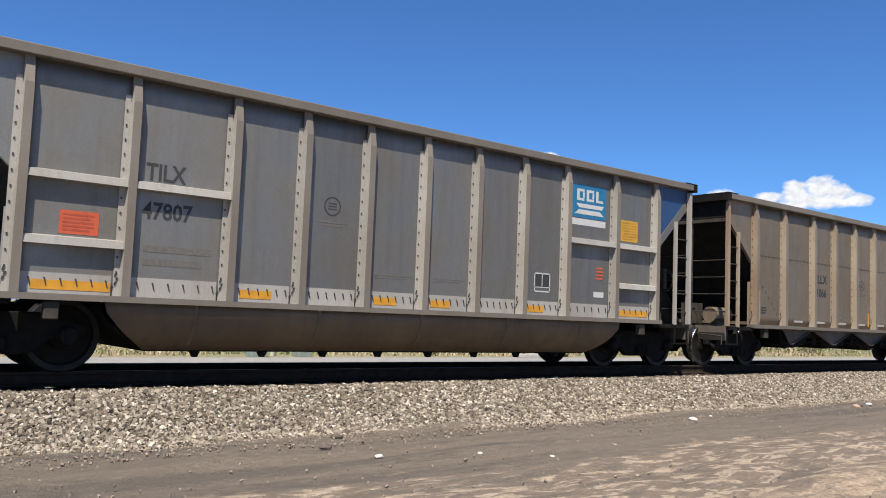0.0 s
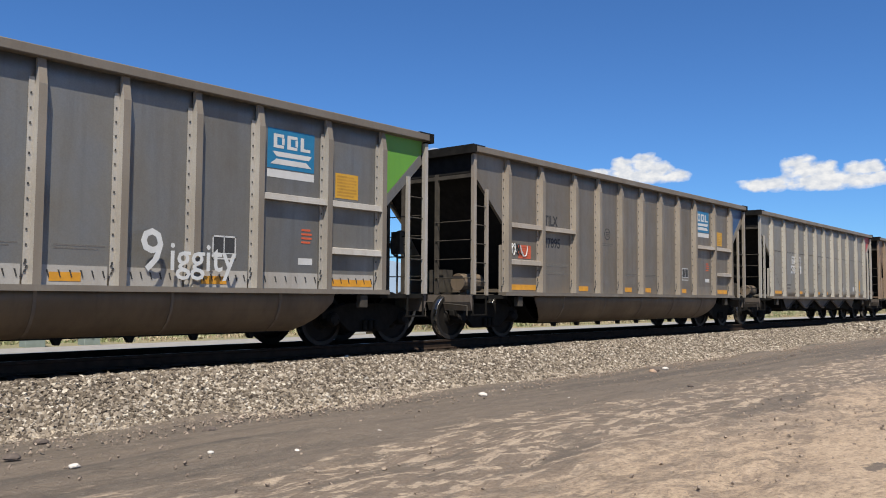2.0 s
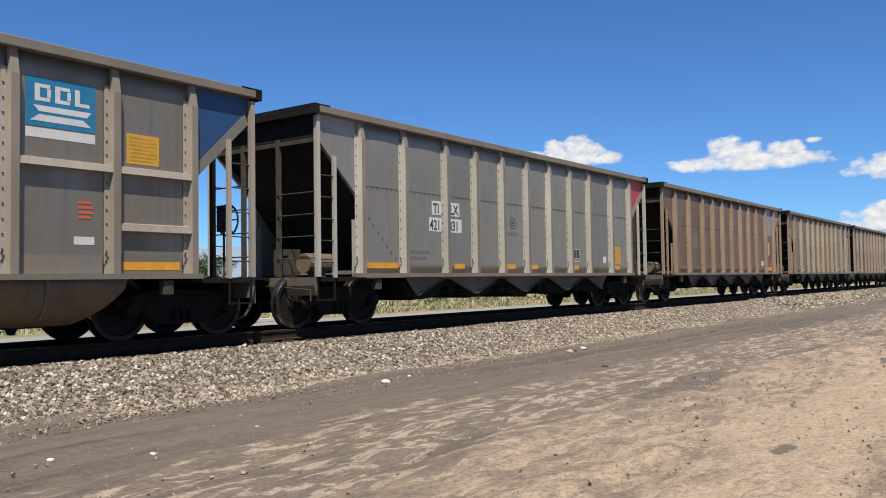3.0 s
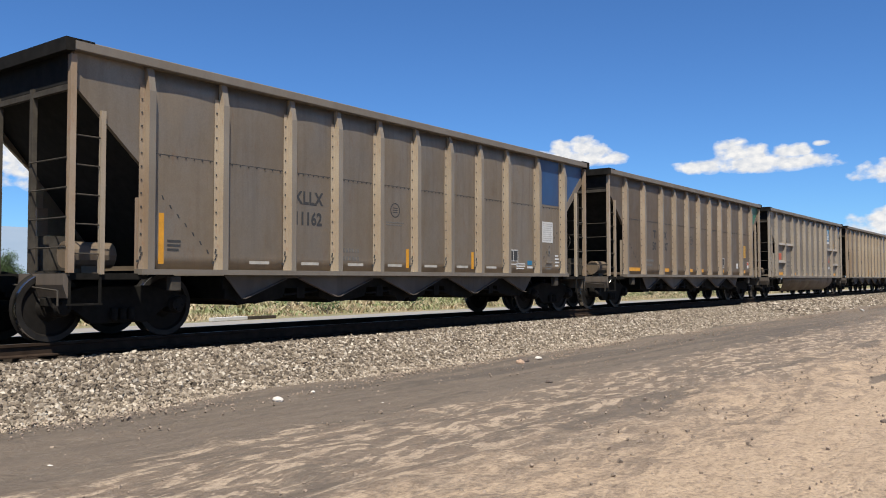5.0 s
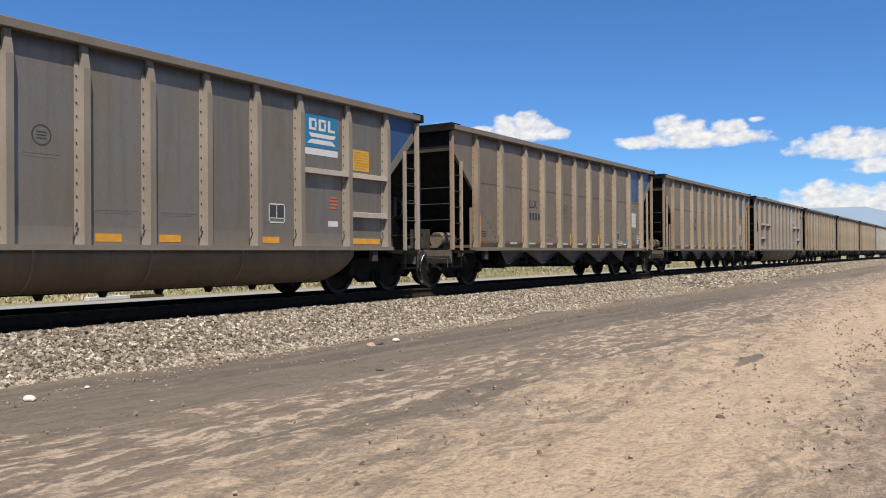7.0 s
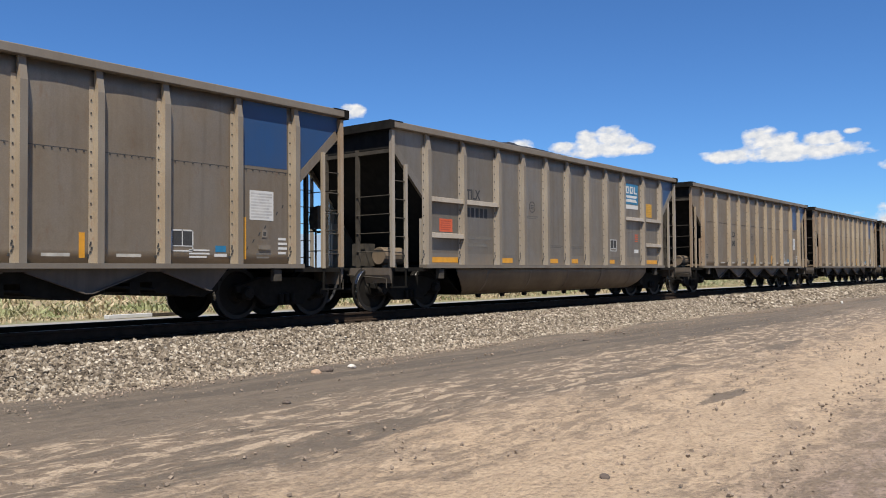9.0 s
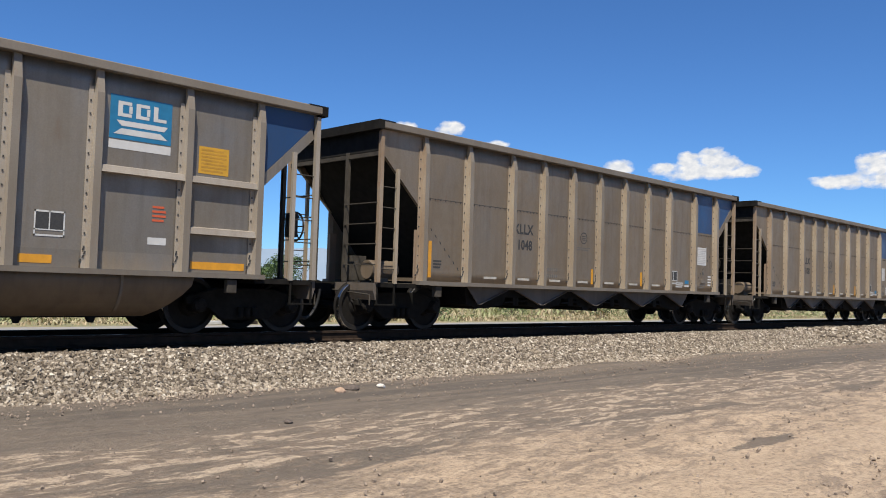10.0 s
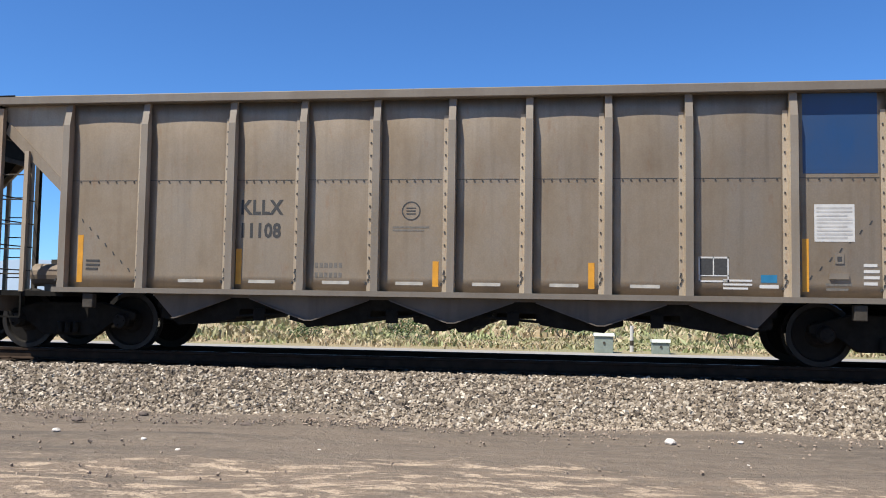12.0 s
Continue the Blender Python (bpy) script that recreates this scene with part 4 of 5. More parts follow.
        e = maths(t, "ADD", e, maths(t, "MULTIPLY", maths(t, "SUBTRACT", patchy, 0.5), 5.0))
        near = mixed(t, ramp(t, e, (0.1, 0.0), (0.5, 0.9)), near, dark)
    # the dark strip: fine gravel with paler scuffs and near-black oil
    grit = noise_tex(t, co, 55.0, 3, 0.7)
    dark = mixed(t, ramp(t, clods, (0.50, 0.0), (0.66, 0.65)), dark, (0.192, 0.157, 0.121))
    dark = mixed(t, ramp(t, patchy, (0.34, 0.75), (0.46, 0.0)), dark, (0.061, 0.050, 0.039))
    dark = mixed(t, ramp(t, grit, (0.60, 0.0), (0.72, 0.55)), dark, (0.269, 0.230, 0.185))
    rut = noise_tex(t, spaced(t, co, 0.05, 2.2, 1), 1.0, 4, 0.6)
    dark = mixed(t, ramp(t, rut, (0.50, 0.0), (0.60, 0.55)), dark, (0.176, 0.138, 0.103))
    dark = mixed(t, ramp(t, rut, (0.40, 0.6), (0.48, 0.0)), dark, (0.072, 0.061, 0.051))
    near = mixed(t, ramp(t, clods, (0.36, 0.55), (0.47, 0.0)), near, (0.192, 0.138, 0.096))
    c = mixed(t, strip, near, dark)
    far = nd(t, "ShaderNodeMapRange", i0=y, i1=14.0, i2=16.0, i3=0.0, i4=1.0).outputs[0]
    field = mixed(t, ramp(t, noise_tex(t, co, 0.08, 5, 0.6), (0.4, 0.0), (0.6, 1.0)), (0.294, 0.230, 0.134), (0.173, 0.185, 0.077))
    c = mixed(t, far, c, field)
    c = mixed(t, ramp(t, fine, (0.38, 0.5), (0.52, 0.0)), c, (0.109, 0.078, 0.054))
    c = mixed(t, ramp(t, peb.outputs[0], (0.10, 0.35), (0.22, 0.0)), c, (0.269, 0.243, 0.217))
    t.links.new(c, b.inputs["Base Color"])
    b.inputs["Roughness"].default_value = 0.95
    h = maths(t, "ADD", maths(t, "ADD", maths(t, "MULTIPLY", long2, 0.8), maths(t, "MULTIPLY", clods, 0.9)), maths(t, "MULTIPLY", fine, 0.5))
    bump(t, b, h, 1.0, 0.06)
    return m


def make_ground():
    xs = np.concatenate(([-4000, -1500, -500, -200, -80, -40], np.arange(-20, 50, 0.2), np.arange(50, 120, 1.0), [140, 200, 400, 900, 1800, 4000]))
    ys = np.concatenate(([-4000, -1500, -500, -200, -80, -30, -12], np.arange(-6, 10, 0.12), np.arange(10, 40, 2.0), [60, 120, 300, 800, 1800, 4000]))
    gx, gy = np.meshgrid(xs, ys)
    gz = np.zeros_like(gx)
    rng = np.random.default_rng(4)
    inside = (gx > -21) & (gx < 121) & (gy > -7) & (gy < 9.5)
    for _ in range(46):
        kx, ky, ph = rng.normal(0, 1.1), rng.normal(0, 4.5), rng.uniform(0, 6.28)
        gz += np.sin(kx * gx + ky * gy + ph) * 0.0035
    gz = np.where(inside, gz, 0.0)
    nx, ny = len(xs), len(ys)
    i = np.arange(nx * ny).reshape(ny, nx)
    faces = np.stack([i[:-1, :-1], i[:-1, 1:], i[1:, 1:], i[1:, :-1]], -1).reshape(-1, 4)
    me = bpy.data.meshes.new("ground")
    me.from_pydata(np.stack([gx, gy, gz], -1).reshape(-1, 3), [], faces)
    me.materials.append(ground_material())
    me.polygons.foreach_set("use_smooth", [True] * len(me.polygons))
    tagged(new("ground", me), "sandy dirt with tyre tracks and dark gravel", "ground", kind="structure")


make_ground()


def stone_material():
    m, t, b = material("crushed_stone")
    g = nd(t, "ShaderNodeNewGeometry").outputs["Random Per Island"]
    co = coords(t)
    c = ramp(t, g, (0.0, (0.049, 0.036, 0.025)), (0.25, (0.115, 0.089, 0.061)), (0.55, (0.209, 0.169, 0.123)), (0.85, (0.312, 0.262, 0.201)), (1.0, (0.541, 0.484, 0.394)))
    c = mixed(t, ramp(t, noise_tex(t, co, 30, 4), (0.35, 0.35), (0.6, 0.0)), c, (0.123, 0.102, 0.082))
    t.links.new(c, b.inputs["Base Color"])
    b.inputs["Roughness"].default_value = 0.9
    return m


stone_mat = stone_material()


pebble_mat = plain("sandy_pebbles", (0.226, 0.177, 0.134), 0.9, 0.0, 0.45, 9.0)


def stones(name, label, count, xr, place, size, seed, parent=None, mat=None):
    """Angular stones, each a skewed block; place(rng, n, x) gives y and z."""
    rng = np.random.default_rng(seed)
    x = rng.uniform(*xr, count)
    y, z = place(rng, count, x)
    cube = np.array([(a, b, c) for a in (-1, 1) for b in (-1, 1) for c in (-1, 1)], float)
    quads = np.array([(0, 1, 3, 2), (4, 6, 7, 5), (0, 4, 5, 1), (2, 3, 7, 6), (0, 2, 6, 4), (1, 5, 7, 3)])
    v = cube[None] * (1 + rng.normal(0, 0.22, (count, 8, 3)))
    v = v * (rng.uniform(*size, (count, 1, 1)) * rng.uniform(0.6, 1.25, (count, 1, 3))) * 0.5
    q = rng.normal(size=(count, 4))
    q /= np.linalg.norm(q, axis=1)[:, None]
    w, a, b, c = q.T
    R = np.stack([1 - 2 * (b * b + c * c), 2 * (a * b - c * w), 2 * (a * c + b * w), 2 * (a * b + c * w), 1 - 2 * (a * a + c * c), 2 * (b * c - a * w), 2 * (a * c - b * w), 2 * (b * c + a * w), 1 - 2 * (a * a + b * b)], -1).reshape(-1, 3, 3)
    v = np.einsum("nij,nkj->nki", R, v) + np.stack([x, y, z], -1)[:, None]
    f = (quads[None] + 8 * np.arange(count)[:, None, None]).reshape(-1, 4)
    me = bpy.data.meshes.new(name)
    me.from_pydata(v.reshape(-1, 3), [], f)
    me.materials.append(mat or stone_mat)
    ob = new(name, me)
    if parent:
        ob.parent = parent
        return tagged(ob, label, kind="stuff")
    return tagged(ob, label, "gravel", kind="stuff")


FOOT, SHOULDER, BED = 9.25, 11.0, 0.385


def bed_height(y):
    return np.interp(y, [FOOT - 0.3, FOOT, SHOULDER, 14.2, 16.2], [-0.05, 0.0, BED, BED, -0.03])


def ballast_bed():
    m, t, b = material("ballast_fill")
    co = coords(t)
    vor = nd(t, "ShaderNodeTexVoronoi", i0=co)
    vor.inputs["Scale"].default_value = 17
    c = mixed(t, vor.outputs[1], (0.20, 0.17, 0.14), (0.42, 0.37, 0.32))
    # crevice shade between the stones is painted as dark cell edges
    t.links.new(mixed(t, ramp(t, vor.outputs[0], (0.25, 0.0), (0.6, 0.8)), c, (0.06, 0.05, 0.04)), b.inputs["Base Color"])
    b.inputs["Roughness"].default_value = 0.95
    bump(t, b, maths(t, "MULTIPLY", vor.outputs[0], -1.0), 1.0, 0.05)
    bm = bmesh.new()
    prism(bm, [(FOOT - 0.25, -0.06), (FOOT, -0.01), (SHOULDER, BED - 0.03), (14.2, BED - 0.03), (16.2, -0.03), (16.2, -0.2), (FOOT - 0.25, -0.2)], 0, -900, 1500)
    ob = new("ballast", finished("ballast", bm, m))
    return tagged(ob, "bed of pale crushed stone under the track", "ballast", kind="structure")


bed = ballast_bed()


def slope_place(lo, hi, lift=0.0):
    def f(rng, n, x):
        y = rng.uniform(lo, hi, n) + 0.06 * np.sin(x * 1.7) + 0.05 * np.sin(x * 0.61 + 1)
        return y, bed_height(y) + rng.uniform(-0.012, 0.022, n) + lift
    return f


stones("ballast_stones", "pale angular crushed stones", 112000, (-6, 40), slope_place(FOOT - 0.12, 11.45), (0.018, 0.052), 1, bed)
stones("ballast_stones", "pale angular crushed stones", 24000, (40, 130), slope_place(FOOT - 0.12, 11.5), (0.06, 0.13), 2, bed)
stones("ballast_stones", "pale angular crushed stones", 5000, (-6, 60), slope_place(13.4, 15.5), (0.05, 0.1), 5, bed)


chip_mat = plain("pale_stone_chips", (0.344, 0.287, 0.217), 0.9, 0.0, 0.3, 9.0)


def foot_place(rng, n, x):
    y = FOOT + 0.02 + rng.normal(0, 0.14, n) + 0.06 * np.sin(x * 1.7) + 0.05 * np.sin(x * 0.61 + 1)
    return y, bed_height(y) + rng.uniform(0.0, 0.012, n)


stones("ballast_stones", "small pale chips at the foot of the slope", 34000, (-6, 40), foot_place, (0.010, 0.034), 7, bed, chip_mat)


def loose_place(rng, n, x):
    y = np.where(rng.random(n) < 0.3, FOOT - np.abs(rng.normal(0, 0.5, n)), np.where(rng.random(n) < 0.45, rng.uniform(-3, 1.8, n), rng.uniform(-3, 9, n)))
    return y, rng.uniform(-0.004, 0.008, n)


stones("loose_pebbles", "small pale pebbles scattered on the dirt", 22000, (-6, 60), loose_place, (0.007, 0.028), 3, None, pebble_mat)


def track():
    rail = bmesh.new()
    prof = [(-0.07, 0), (0.07, 0), (0.07, 0.015), (0.012, 0.035), (0.012, 0.135), (0.037, 0.145), (0.037, 0.18), (0.03, 0.186), (-0.03, 0.186), (-0.037, 0.18), (-0.037, 0.145), (-0.012, 0.135), (-0.012, 0.035), (-0.07, 0.015)]
    prism(rail, prof, 0, -800, 1400)
    me = finished("rail", rail, [rail_mat, railtop_mat])
    for p in me.polygons:
        if p.center.z > 0.184:
            p.material_index = 1
    t = thing("railway_track", "steel rails on wooden ties in crushed stone", "railway track", kind="structure")
    for y in (TRACK_Y - 0.755, TRACK_Y + 0.755):
        part("rail", me, None, t, "rusty steel rail with a polished head", pose(0, y, RAIL_Z - 0.186))
    bm = bmesh.new()
    box(bm, -0.11, 0.11, -1.3, 1.3, -0.17, 0.0)
    tie = finished("tie", bm, tie_mat, 0.012)
    bm = bmesh.new()
    for s in (-0.755, 0.755):
        box(bm, -0.09, 0.09, s - 0.18, s + 0.18, 0.0, 0.012)
        for q in (-0.1, 0.1):
            box(bm, -0.02, 0.02, s + q - 0.02, s + q + 0.02, 0.012, 0.04)
    plate = finished("tie_plate", bm, rail_mat)
    rng = random.Random(3)
    for k in range(240):
        q = part("tie", tie, None, t, "", pose(-18 + k * 0.53, TRACK_Y + rng.uniform(-0.03, 0.03), RAIL_Z - 0.198, 0, 0, rng.uniform(-1, 1)))
        part("tie_plate", plate, None, q)


track()


# ---- beyond the track ----
def road_strip():
    m = plain("pale_gravel_road", (0.236, 0.220, 0.197), 0.95, 0.0, 0.18, 3.0)
    bm = bmesh.new()
    prism(bm, [(17.2, -0.05), (17.4, 0.006), (24.6, 0.006), (24.8, -0.05)], 0, -900, 1500)
    tagged(new("road", finished("road", bm, m)), "pale gravel service road behind the track", "road", kind="structure")


road_strip()


def leaf_material(name, a, b, rough=0.6, drift=None):
    m, t, p = material(name)
    g = nd(t, "ShaderNodeNewGeometry").outputs["Random Per Island"]
    c = ramp(t, g, (0.0, a), (1.0, b))
    if drift:
        c = mixed(t, ramp(t, noise_tex(t, coords(t), 0.22, 4, 0.6), (0.44, 0.0), (0.60, 0.85)), c, drift)
    t.links.new(c, p.inputs["Base Color"])
    p.inputs["Roughness"].default_value = rough
    return m


dry_mat = leaf_material("dry_grass", (0.303, 0.234, 0.139), (0.410, 0.328, 0.205))
weed_mat = leaf_material("green_weeds", (0.184, 0.209, 0.086), (0.226, 0.246, 0.111), 0.6, (0.344, 0.279, 0.172))
leaf_mat = leaf_material("tree_leaves", (0.023, 0.049, 0.011), (0.066, 0.112, 0.026))
bark_mat = plain("bark", (0.12, 0.09, 0.07), 0.9, 0.0, 0.4, 8)


def blades(name, label, count, xr, yr, tall, seed, mat, clumped=1.0):
    rng = np.random.default_rng(seed)
    hubs = np.stack([rng.uniform(*xr, count // 14), rng.uniform(*yr, count // 14)], -1)
    hub = hubs[rng.integers(0, len(hubs), count)]
    x, y = hub[:, 0] + rng.normal(0, 0.22 * clumped, count), hub[:, 1] + rng.normal(0, 0.22 * clumped, count)
    h = rng.uniform(*tall, count) * (0.65 + 0.5 * np.sin(x * 0.7) ** 2 + 0.3 * np.sin(y * 0.5 + x * 0.2))
    a = rng.uniform(0, 6.28, count)
    w = rng.uniform(0.012, 0.04, count) * clumped
    lean = rng.normal(0, 0.6, (count, 2)) * h[:, None]
    base = np.stack([x, y, np.zeros(count)], -1)
    side = np.stack([np.cos(a) * w, np.sin(a) * w, np.zeros(count)], -1)
    tip = base + np.stack([lean[:, 0], lean[:, 1], h], -1)
    mid = base + np.stack([lean[:, 0] * 0.3, lean[:, 1] * 0.3, h * 0.55], -1)
    v = np.stack([base - side, base + side, mid + side * 0.8, mid - side * 0.8, tip], 1).reshape(-1, 3)
    k = 5 * np.arange(count)
    me = bpy.data.meshes.new(name)
    me.from_pydata(v, [], [tuple(q) for q in np.stack([k, k + 1, k + 2, k + 3], -1)] + [tuple(q) for q in np.stack([k + 3, k + 2, k + 4], -1)])
    me.materials.append(mat)
    tagged(new(name, me), label, "grass", kind="stuff")


blades("dry_grass", "dry straw-coloured grass beside the road", 10000, (-12, 120), (25.5, 29), (0.06, 0.26), 11, dry_mat)
blades("dry_grass", "dry straw-coloured grass in the field", 14000, (-20, 200), (30, 70), (0.2, 0.5), 12, dry_mat, 3.0)
blades("green_weeds", "pale green weeds beside the road", 34000, (-12, 120), (26, 33), (0.05, 0.2), 14, weed_mat, 1.4)
blades("green_weeds", "pale green weeds in the field", 38000, (-20, 200), (28, 62), (0.12, 0.42), 13, weed_mat, 2.4)


def leaf_cloud(bm_list, rng, centre, radius, count, size):
    v, f = bm_list
    for _ in range(count):
        d = Vector((rng.gauss(0, 1), rng.gauss(0, 1), rng.gauss(0, 0.8))).normalized() * radius * rng.uniform(0.35, 1.0)
        p = Vector(centre) + d
        n = Vector((rng.gauss(0, 1), rng.gauss(0, 1), rng.gauss(0, 1) + 0.5)).normalized()
        u = n.orthogonal().normalized() * size * rng.uniform(0.6, 1.3)
        w = n.cross(u) * 0.6
        k = len(v)
        v += [p - u, p + w, p + u, p - w]
        f.append((k, k + 1, k + 2, k + 3))


def tree(x, y, height, spread, seed, label):
    rng = random.Random(seed)
    t = thing("tree", label, "tree", "trees beyond the track")
    t.matrix_basis = pose(x, y, -0.05)
    bm = bmesh.new()
    fork = height * 0.3
    tube(bm, (0, 0, 0), (0.05, 0, fork), height * 0.03, height * 0.02, 9)
    v, f = [], []
    for k in range(9):
        a = k * 2.4 + rng.uniform(-0.3, 0.3)
        r = spread * rng.uniform(0.35, 0.8)
        tip = Vector((math.cos(a) * r, math.sin(a) * r, height * rng.uniform(0.45, 0.9)))
        tube(bm, (0.05, 0, fork * rng.uniform(0.7, 1.0)), tip, height * 0.011, height * 0.003, 6)
        for _ in range(5):
            c = tip + Vector((rng.gauss(0, spread * 0.22), rng.gauss(0, spread * 0.22), rng.gauss(0, height * 0.07)))
            leaf_cloud((v, f), rng, c, spread * rng.uniform(0.16, 0.34), 150, height * 0.021)
    leaf_cloud((v, f), rng, (0, 0, height * 0.62), spread * 0.62, 1500, height * 0.022)
    part("trunk", bm, bark_mat, t)
    me = bpy.data.meshes.new("crown")
    me.from_pydata(v, [], f)
    me.materials.append(leaf_mat)
    part("crown", me, None, t)
    return t


def polar(az, d):
    return 10.7 + d * math.cos(radians(az)), -1.1 + d * math.sin(radians(az))


for k, (az, d, h, sp) in enumerate(((91.0, 72, 7.6, 3.6), (93.6, 66, 5.2, 3.4), (88.6, 84, 6.6, 3.4), (98.8, 70, 7.4, 3.4), (101.5, 76, 7.0, 3.6), (96.5, 88, 4.0, 3.4), (104.5, 70, 6.0, 3.2), (86.0, 95, 5.0, 3.5), (60.0, 90, 4.8, 3.2), (56.5, 110, 5.2, 3.4), (108, 80, 6.0, 3.6), (67.5, 130, 5.0, 3.4))):
    tx, ty = polar(az, d)
    tree(tx, ty, h, sp, 40 + k, "green leafy tree in the field beyond the track")


def shrub(x, y, h, seed):
    rng = random.Random(seed)
    t = thing("shrub", "low dark green shrub in dry grass", "shrub", "shrubs beyond the road")
    t.matrix_basis = pose(x, y, 0)
    bm = bmesh.new()
    v, f = [], []
    for k in range(7):
        a = k * 0.9
        tip = Vector((math.cos(a) * h * 0.6, math.sin(a) * h * 0.6, h * rng.uniform(0.4, 0.9)))
        tube(bm, (0, 0, -0.02), tip, 0.02, 0.006, 5)
        leaf_cloud((v, f), rng, tip * 0.8, h * 0.45, 70, h * 0.05)
    part("stems", bm, bark_mat, t)
    me = bpy.data.meshes.new("foliage")
    me.from_pydata(v, [], f)
    me.materials.append(leaf_mat)
    part("foliage", me, None, t)


for k, (sx, sy, h) in enumerate(((16.6, 28.0, 1.0), (11.0, 33, 1.2), (31.5, 27.0, 0.9), (40, 29, 1.1), (47, 30, 1.2), (53, 28, 1.0), (62, 31, 1.3), (5.0, 30, 1.0), (22, 32, 1.1), (75, 30, 1.4), (90, 32, 1.5), (36, 34, 1.3), (2, 27.5, 0.8))):
    shrub(sx, sy, h, 70 + k)


def utility_box(x, y, w, h):
    t = thing("utility_box", "pale green metal utility box by the road", "utility box", "utility boxes")
    t.matrix_basis = pose(x, y, 0)
    green = bpy.data.materials.get("utility_green") or plain("utility_green", (0.197, 0.236, 0.210), 0.5, 0.0, 0.12)
    pale = bpy.data.materials.get("utility_lid") or plain("utility_lid", (0.407, 0.433, 0.394), 0.5, 0.0, 0.1)
    bm = bmesh.new()
    box(bm, -w / 2, w / 2, -0.22, 0.22, -0.02, h - 0.05)
    part("cabinet", bm, green, t, bevel=0.015)
    bm = bmesh.new()
    prism(bm, [(-0.26, h - 0.05), (0.26, h - 0.05), (0.24, h + 0.03), (-0.2, h + 0.05)], 0, -w / 2 - 0.03, w / 2 + 0.03)
    part("lid", bm, pale, t, "pale weathered lid")
    bm = bmesh.new()
    box(bm, -0.03, 0.03, -0.245, -0.22, h * 0.5, h * 0.62)
    part("latch", bm, grime_mat, t)


utility_box(12.15, 24.95, 0.56, 0.56)
utility_box(13.85, 25.0, 0.5, 0.4)


def marker_post(x, y):
    t = thing("marker_post", "white marker post with a dark band", "post")
    t.matrix_basis = pose(x, y, 0)
    for name, a, b, m in (("foot", -0.02, 0.2, white_mat), ("band", 0.2, 0.36, grime_mat), ("shaft", 0.36, 0.82, white_mat)):
        bm = bmesh.new()
        tube(bm, (0, 0, a), (0, 0, b), 0.055 if name == "shaft" else 0.062, n=12)
        part(name, bm, m, t)


marker_post(13.05, 25.6)
bm = bmesh.new()
box(bm, -1.0, 0.75, -0.11, 0.11, 0.0, 0.13)
beam = new("beam", finished("beam", bm, white_mat, 0.01))
beam.matrix_basis = pose(24.6, 24.9, 0.006, 0, 0, 7)
tagged(beam, "white painted beam lying by the road", "beam")
bm = bmesh.new()
box(bm, -0.7, 0.7, -0.1, 0.1, 0.0, 0.11)
beam = new("beam", finished("beam", bm, tie_mat, 0.01))
beam.matrix_basis = pose(26.2, 25.1, 0.006, 0, 0, 3)
tagged(beam, "dark weathered timber lying by the road", "beam")
bm = bmesh.new()
box(bm, -0.9, 0.9, -0.04, 0.04, 0.0, 0.05)
stick = new("plank", finished("plank", bm, white_mat, 0.006))
stick.matrix_basis = pose(48.4, 8.3, 0.004, 0, 0, 14)
tagged(stick, "pale plank lying on the dirt", "plank")


def rock(x, y, size, mat, label, seed):
    rng = random.Random(seed)
    bm = bmesh.new()
    bmesh.ops.create_icosphere(bm, subdivisions=2, radius=size / 2)
    for v in bm.verts:
        v.co *= 1 + 0.28 * noise.noise(v.co * (2.2 / size) + Vector((seed, 0, 0)))
        v.co.z = max(v.co.z * 0.65, -size * 0.15)
        v.co.x *= 1.3
    ob = new("rock", finished("rock", bm, mat))
    ob.matrix_basis = pose(x, y, size * 0.1, 0, 0, rng.uniform(0, 360))
    tagged(ob, label, "rock", "rocks on the dirt")


tan_rock, pale_rock, dark_rock = plain("tan_rock", (0.344, 0.238, 0.164), 0.9, 0, 0.25, 20), plain("pale_rock", (0.541, 0.500, 0.443), 0.85, 0, 0.15, 20), plain("dark_rock", (0.090, 0.070, 0.057), 0.9, 0, 0.3, 20)
for k, (x, y, size, m, lab) in enumerate((
    (17.62, 8.3, 0.16, tan_rock, "tan rock at the foot of the ballast"), (17.9, 8.42, 0.2, dark_rock, "dark brown rock at the foot of the ballast"), (18.5, 8.45, 0.12, pale_rock, "pale rock at the foot of the ballast"),
    (11.95, 8.3, 0.12, pale_rock, "white stone on dark gravel"), (14.61, 2.05, 0.075, dark_rock, "small dark stone on sand"), (15.53, 6.53, 0.08, dark_rock, "small dark stone on gravel"),
    (8.38, 6.97, 0.06, pale_rock, "small white stone on gravel"), (7.01, 6.73, 0.05, pale_rock, "small white stone on gravel"), (5.19, 7.55, 0.08, pale_rock, "small white stone on gravel"),
    (3.11, 8.07, 0.07, pale_rock, "small white stone on gravel"), (6.38, 7.26, 0.05, pale_rock, "small white stone on gravel"), (4.97, 8.33, 0.12, dark_rock, "dark clod by the ballast"), (24.87, 7.85, 0.12, dark_rock, "dark clod by the ballast"),
    (12.73, 8.49, 0.06, pale_rock, "small white stone on gravel"), (7.09, 8.35, 0.13, dark_rock, "dark clod by the ballast"), (5.5, 8.95, 0.12, dark_rock, "dark clod by the ballast"),
    (12.0, 1.0, 0.08, pale_rock, "white stone on gravelly dirt"), (12.51, 7.09, 0.05, pale_rock, "small white stone on gravel"))):
    rock(x, y, size, m, lab, k + 1)


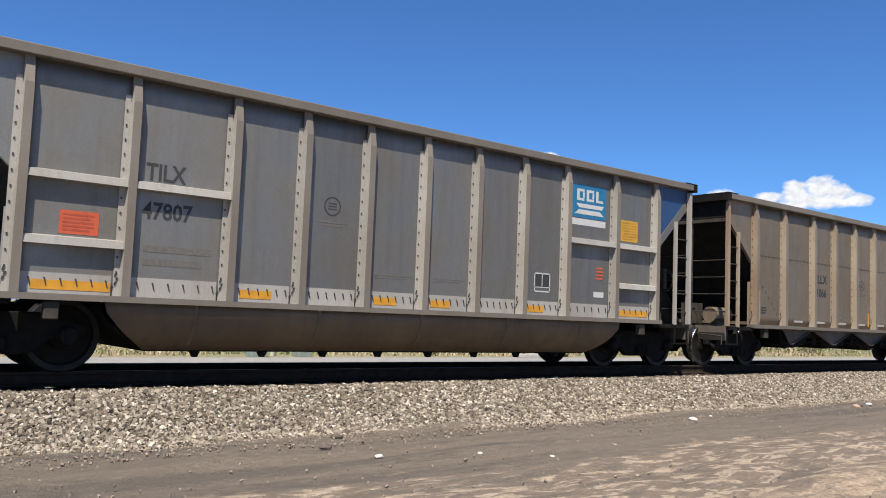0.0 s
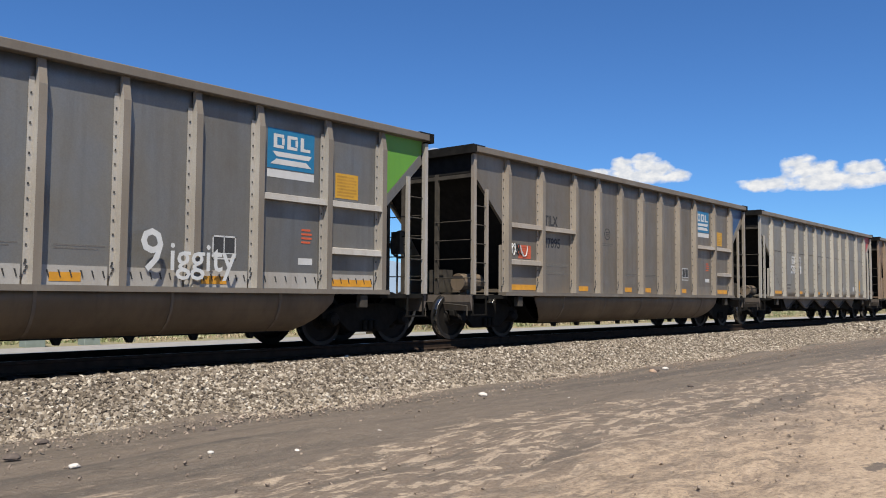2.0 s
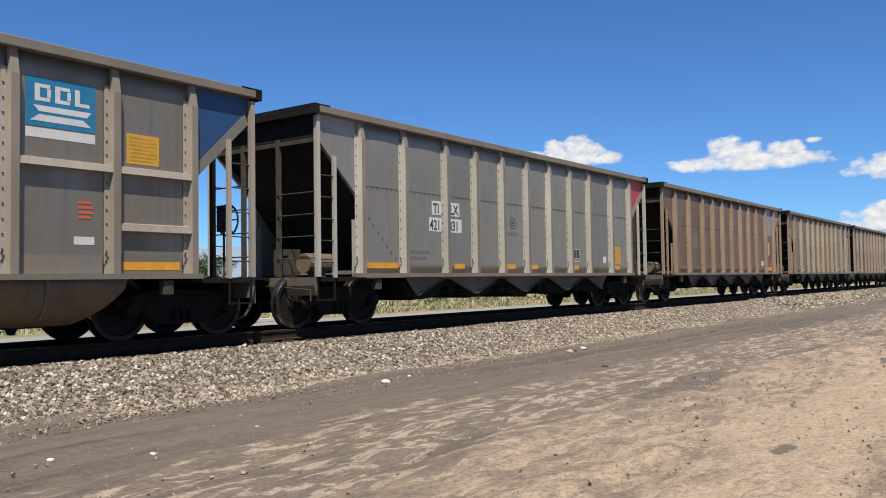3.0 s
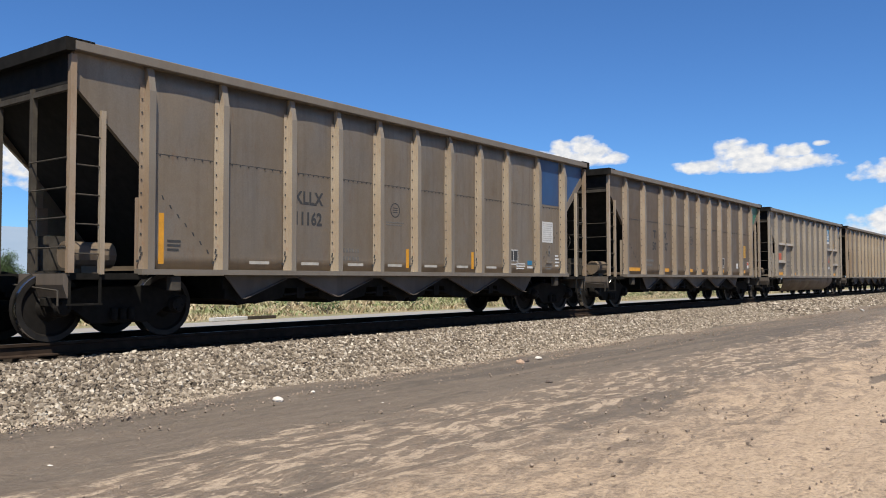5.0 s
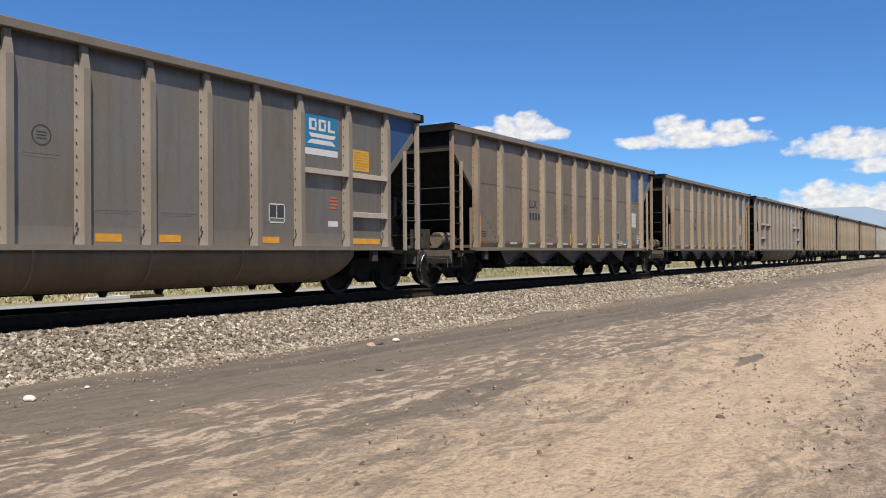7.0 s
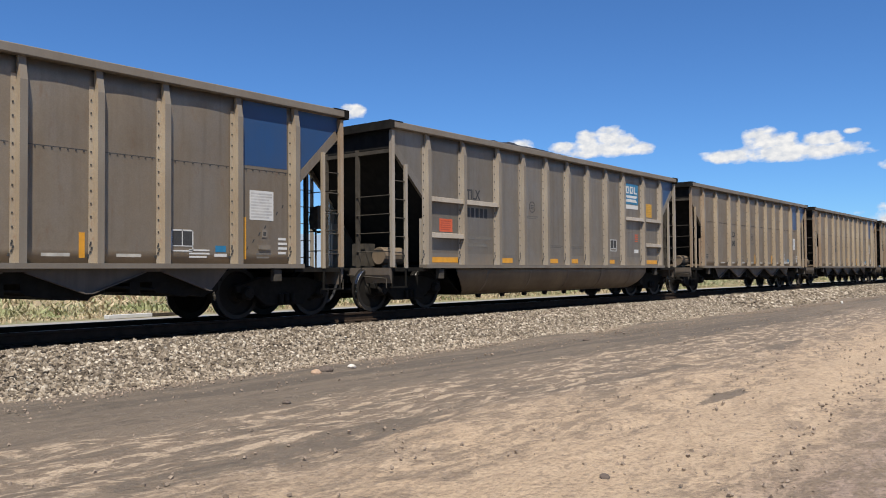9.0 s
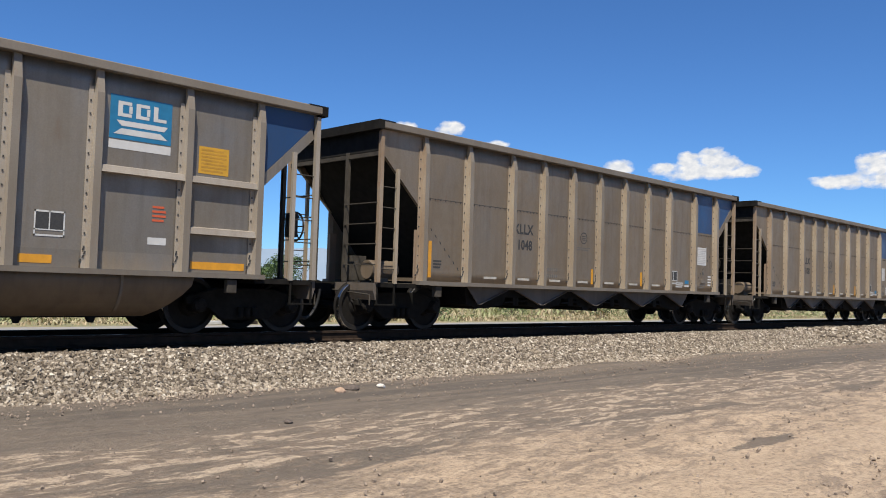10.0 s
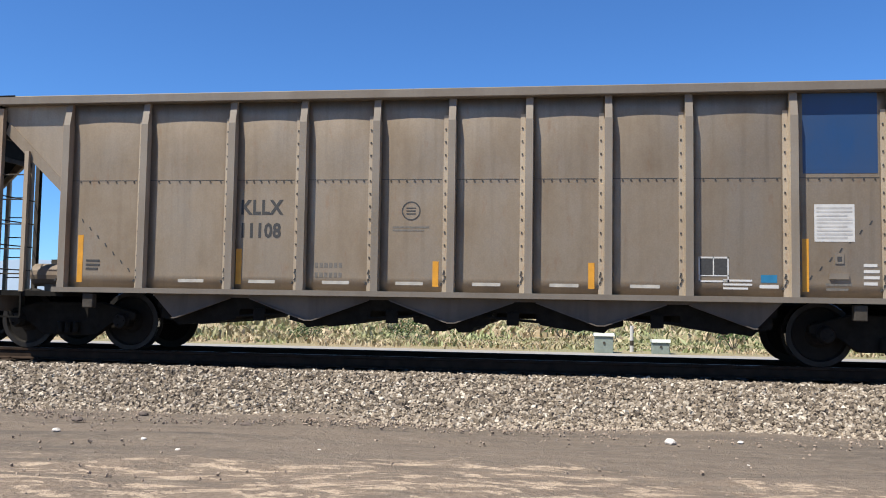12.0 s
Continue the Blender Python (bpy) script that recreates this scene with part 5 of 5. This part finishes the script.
def lamp_pole(az, d, h, r):
    x, y = polar(az, d)
    t = thing("utility_pole", "thin metal pole beyond the trees", "pole", "poles")
    t.matrix_basis = pose(x, y, 0)
    bm = bmesh.new()
    tube(bm, (0, 0, 0), (0, 0, h), r, r * 0.6, 8)
    part("shaft", bm, grime_mat if r > 0.1 else white_mat, t)
    bm = bmesh.new()
    tube(bm, (-0.25, 0, h * 0.93), (0.25, 0, h * 0.93), r * 0.35, n=6)
    part("arm", bm, grime_mat, t)


lamp_pole(93.9, 58, 8.8, 0.045)
lamp_pole(91.9, 64, 7.2, 0.04)
lamp_pole(5.2, 330, 12.0, 0.16)
lamp_pole(6.3, 300, 11.0, 0.16)


def mountains():
    m, t, b = material("haze_tinted_mountain")
    co = coords(t)
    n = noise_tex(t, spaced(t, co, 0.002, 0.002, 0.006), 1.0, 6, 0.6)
    # the haze of distance is put into the base colour as a blue tint
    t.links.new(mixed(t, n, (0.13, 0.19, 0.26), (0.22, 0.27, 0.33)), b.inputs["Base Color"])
    b.inputs["Roughness"].default_value = 1.0
    verts, faces = [], []
    n_az = 240
    for k in range(n_az + 1):
        a = radians(-60 + 260 * k / n_az)
        e = 2.6 + 1.5 * noise.fractal(Vector((a * 4.0, 3.1, 0)), 1.0, 2.0, 6) + 0.5 * math.sin(a * 5 + 0.6)
        e -= 1.3 * max(0.0, 1 - abs(math.degrees(a) - 25) / 18)
        top = 3600 * math.tan(radians(max(e, 0.6)))
        for r, z in ((3000, -5), (3250, top * 0.45), (3600, top)):
            verts.append((r * math.cos(a), r * math.sin(a), z))
    for k in range(n_az):
        for j in range(2):
            i = 3 * k + j
            faces.append((i, i + 3, i + 4, i + 1))
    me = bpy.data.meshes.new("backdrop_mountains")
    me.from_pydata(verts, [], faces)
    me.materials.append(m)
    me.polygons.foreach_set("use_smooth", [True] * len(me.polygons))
    tagged(new("backdrop_mountains", me), "mountain ridge on the horizon, tinted with blue haze", "mountain", kind="structure")


mountains()


# ---- the train rolls ----
# the train does not run quite evenly
LAG = {2.0: 0.51, 6.5: 0.5, 9.0: 0.48}


def wheelsets():
    return [(o, o.location.x) for o in scene.objects if o.name.split(".")[0] == "wheelset"]


def motions():
    steps = [0.5 * k for k in range(25)]
    for k, car in CARS + LOADS:
        x0 = FIRST + PITCH * k + PITCH / 2
        walk(car, [(t, pose(x0 - SPEED * t + LAG.get(t, 0.0), TRACK_Y, RAIL_Z)) for t in steps])
    near = {car for k, car in CARS if -2 <= k <= 13}
    turn = math.degrees(SPEED / 30 / 0.483)
    for w, dx in wheelsets():
        if w.parent.parent in near:
            walk(w, [(k / 30, pose(dx, 0, 0.483, 0, -turn * k, 0)) for k in range(361)])


motions()
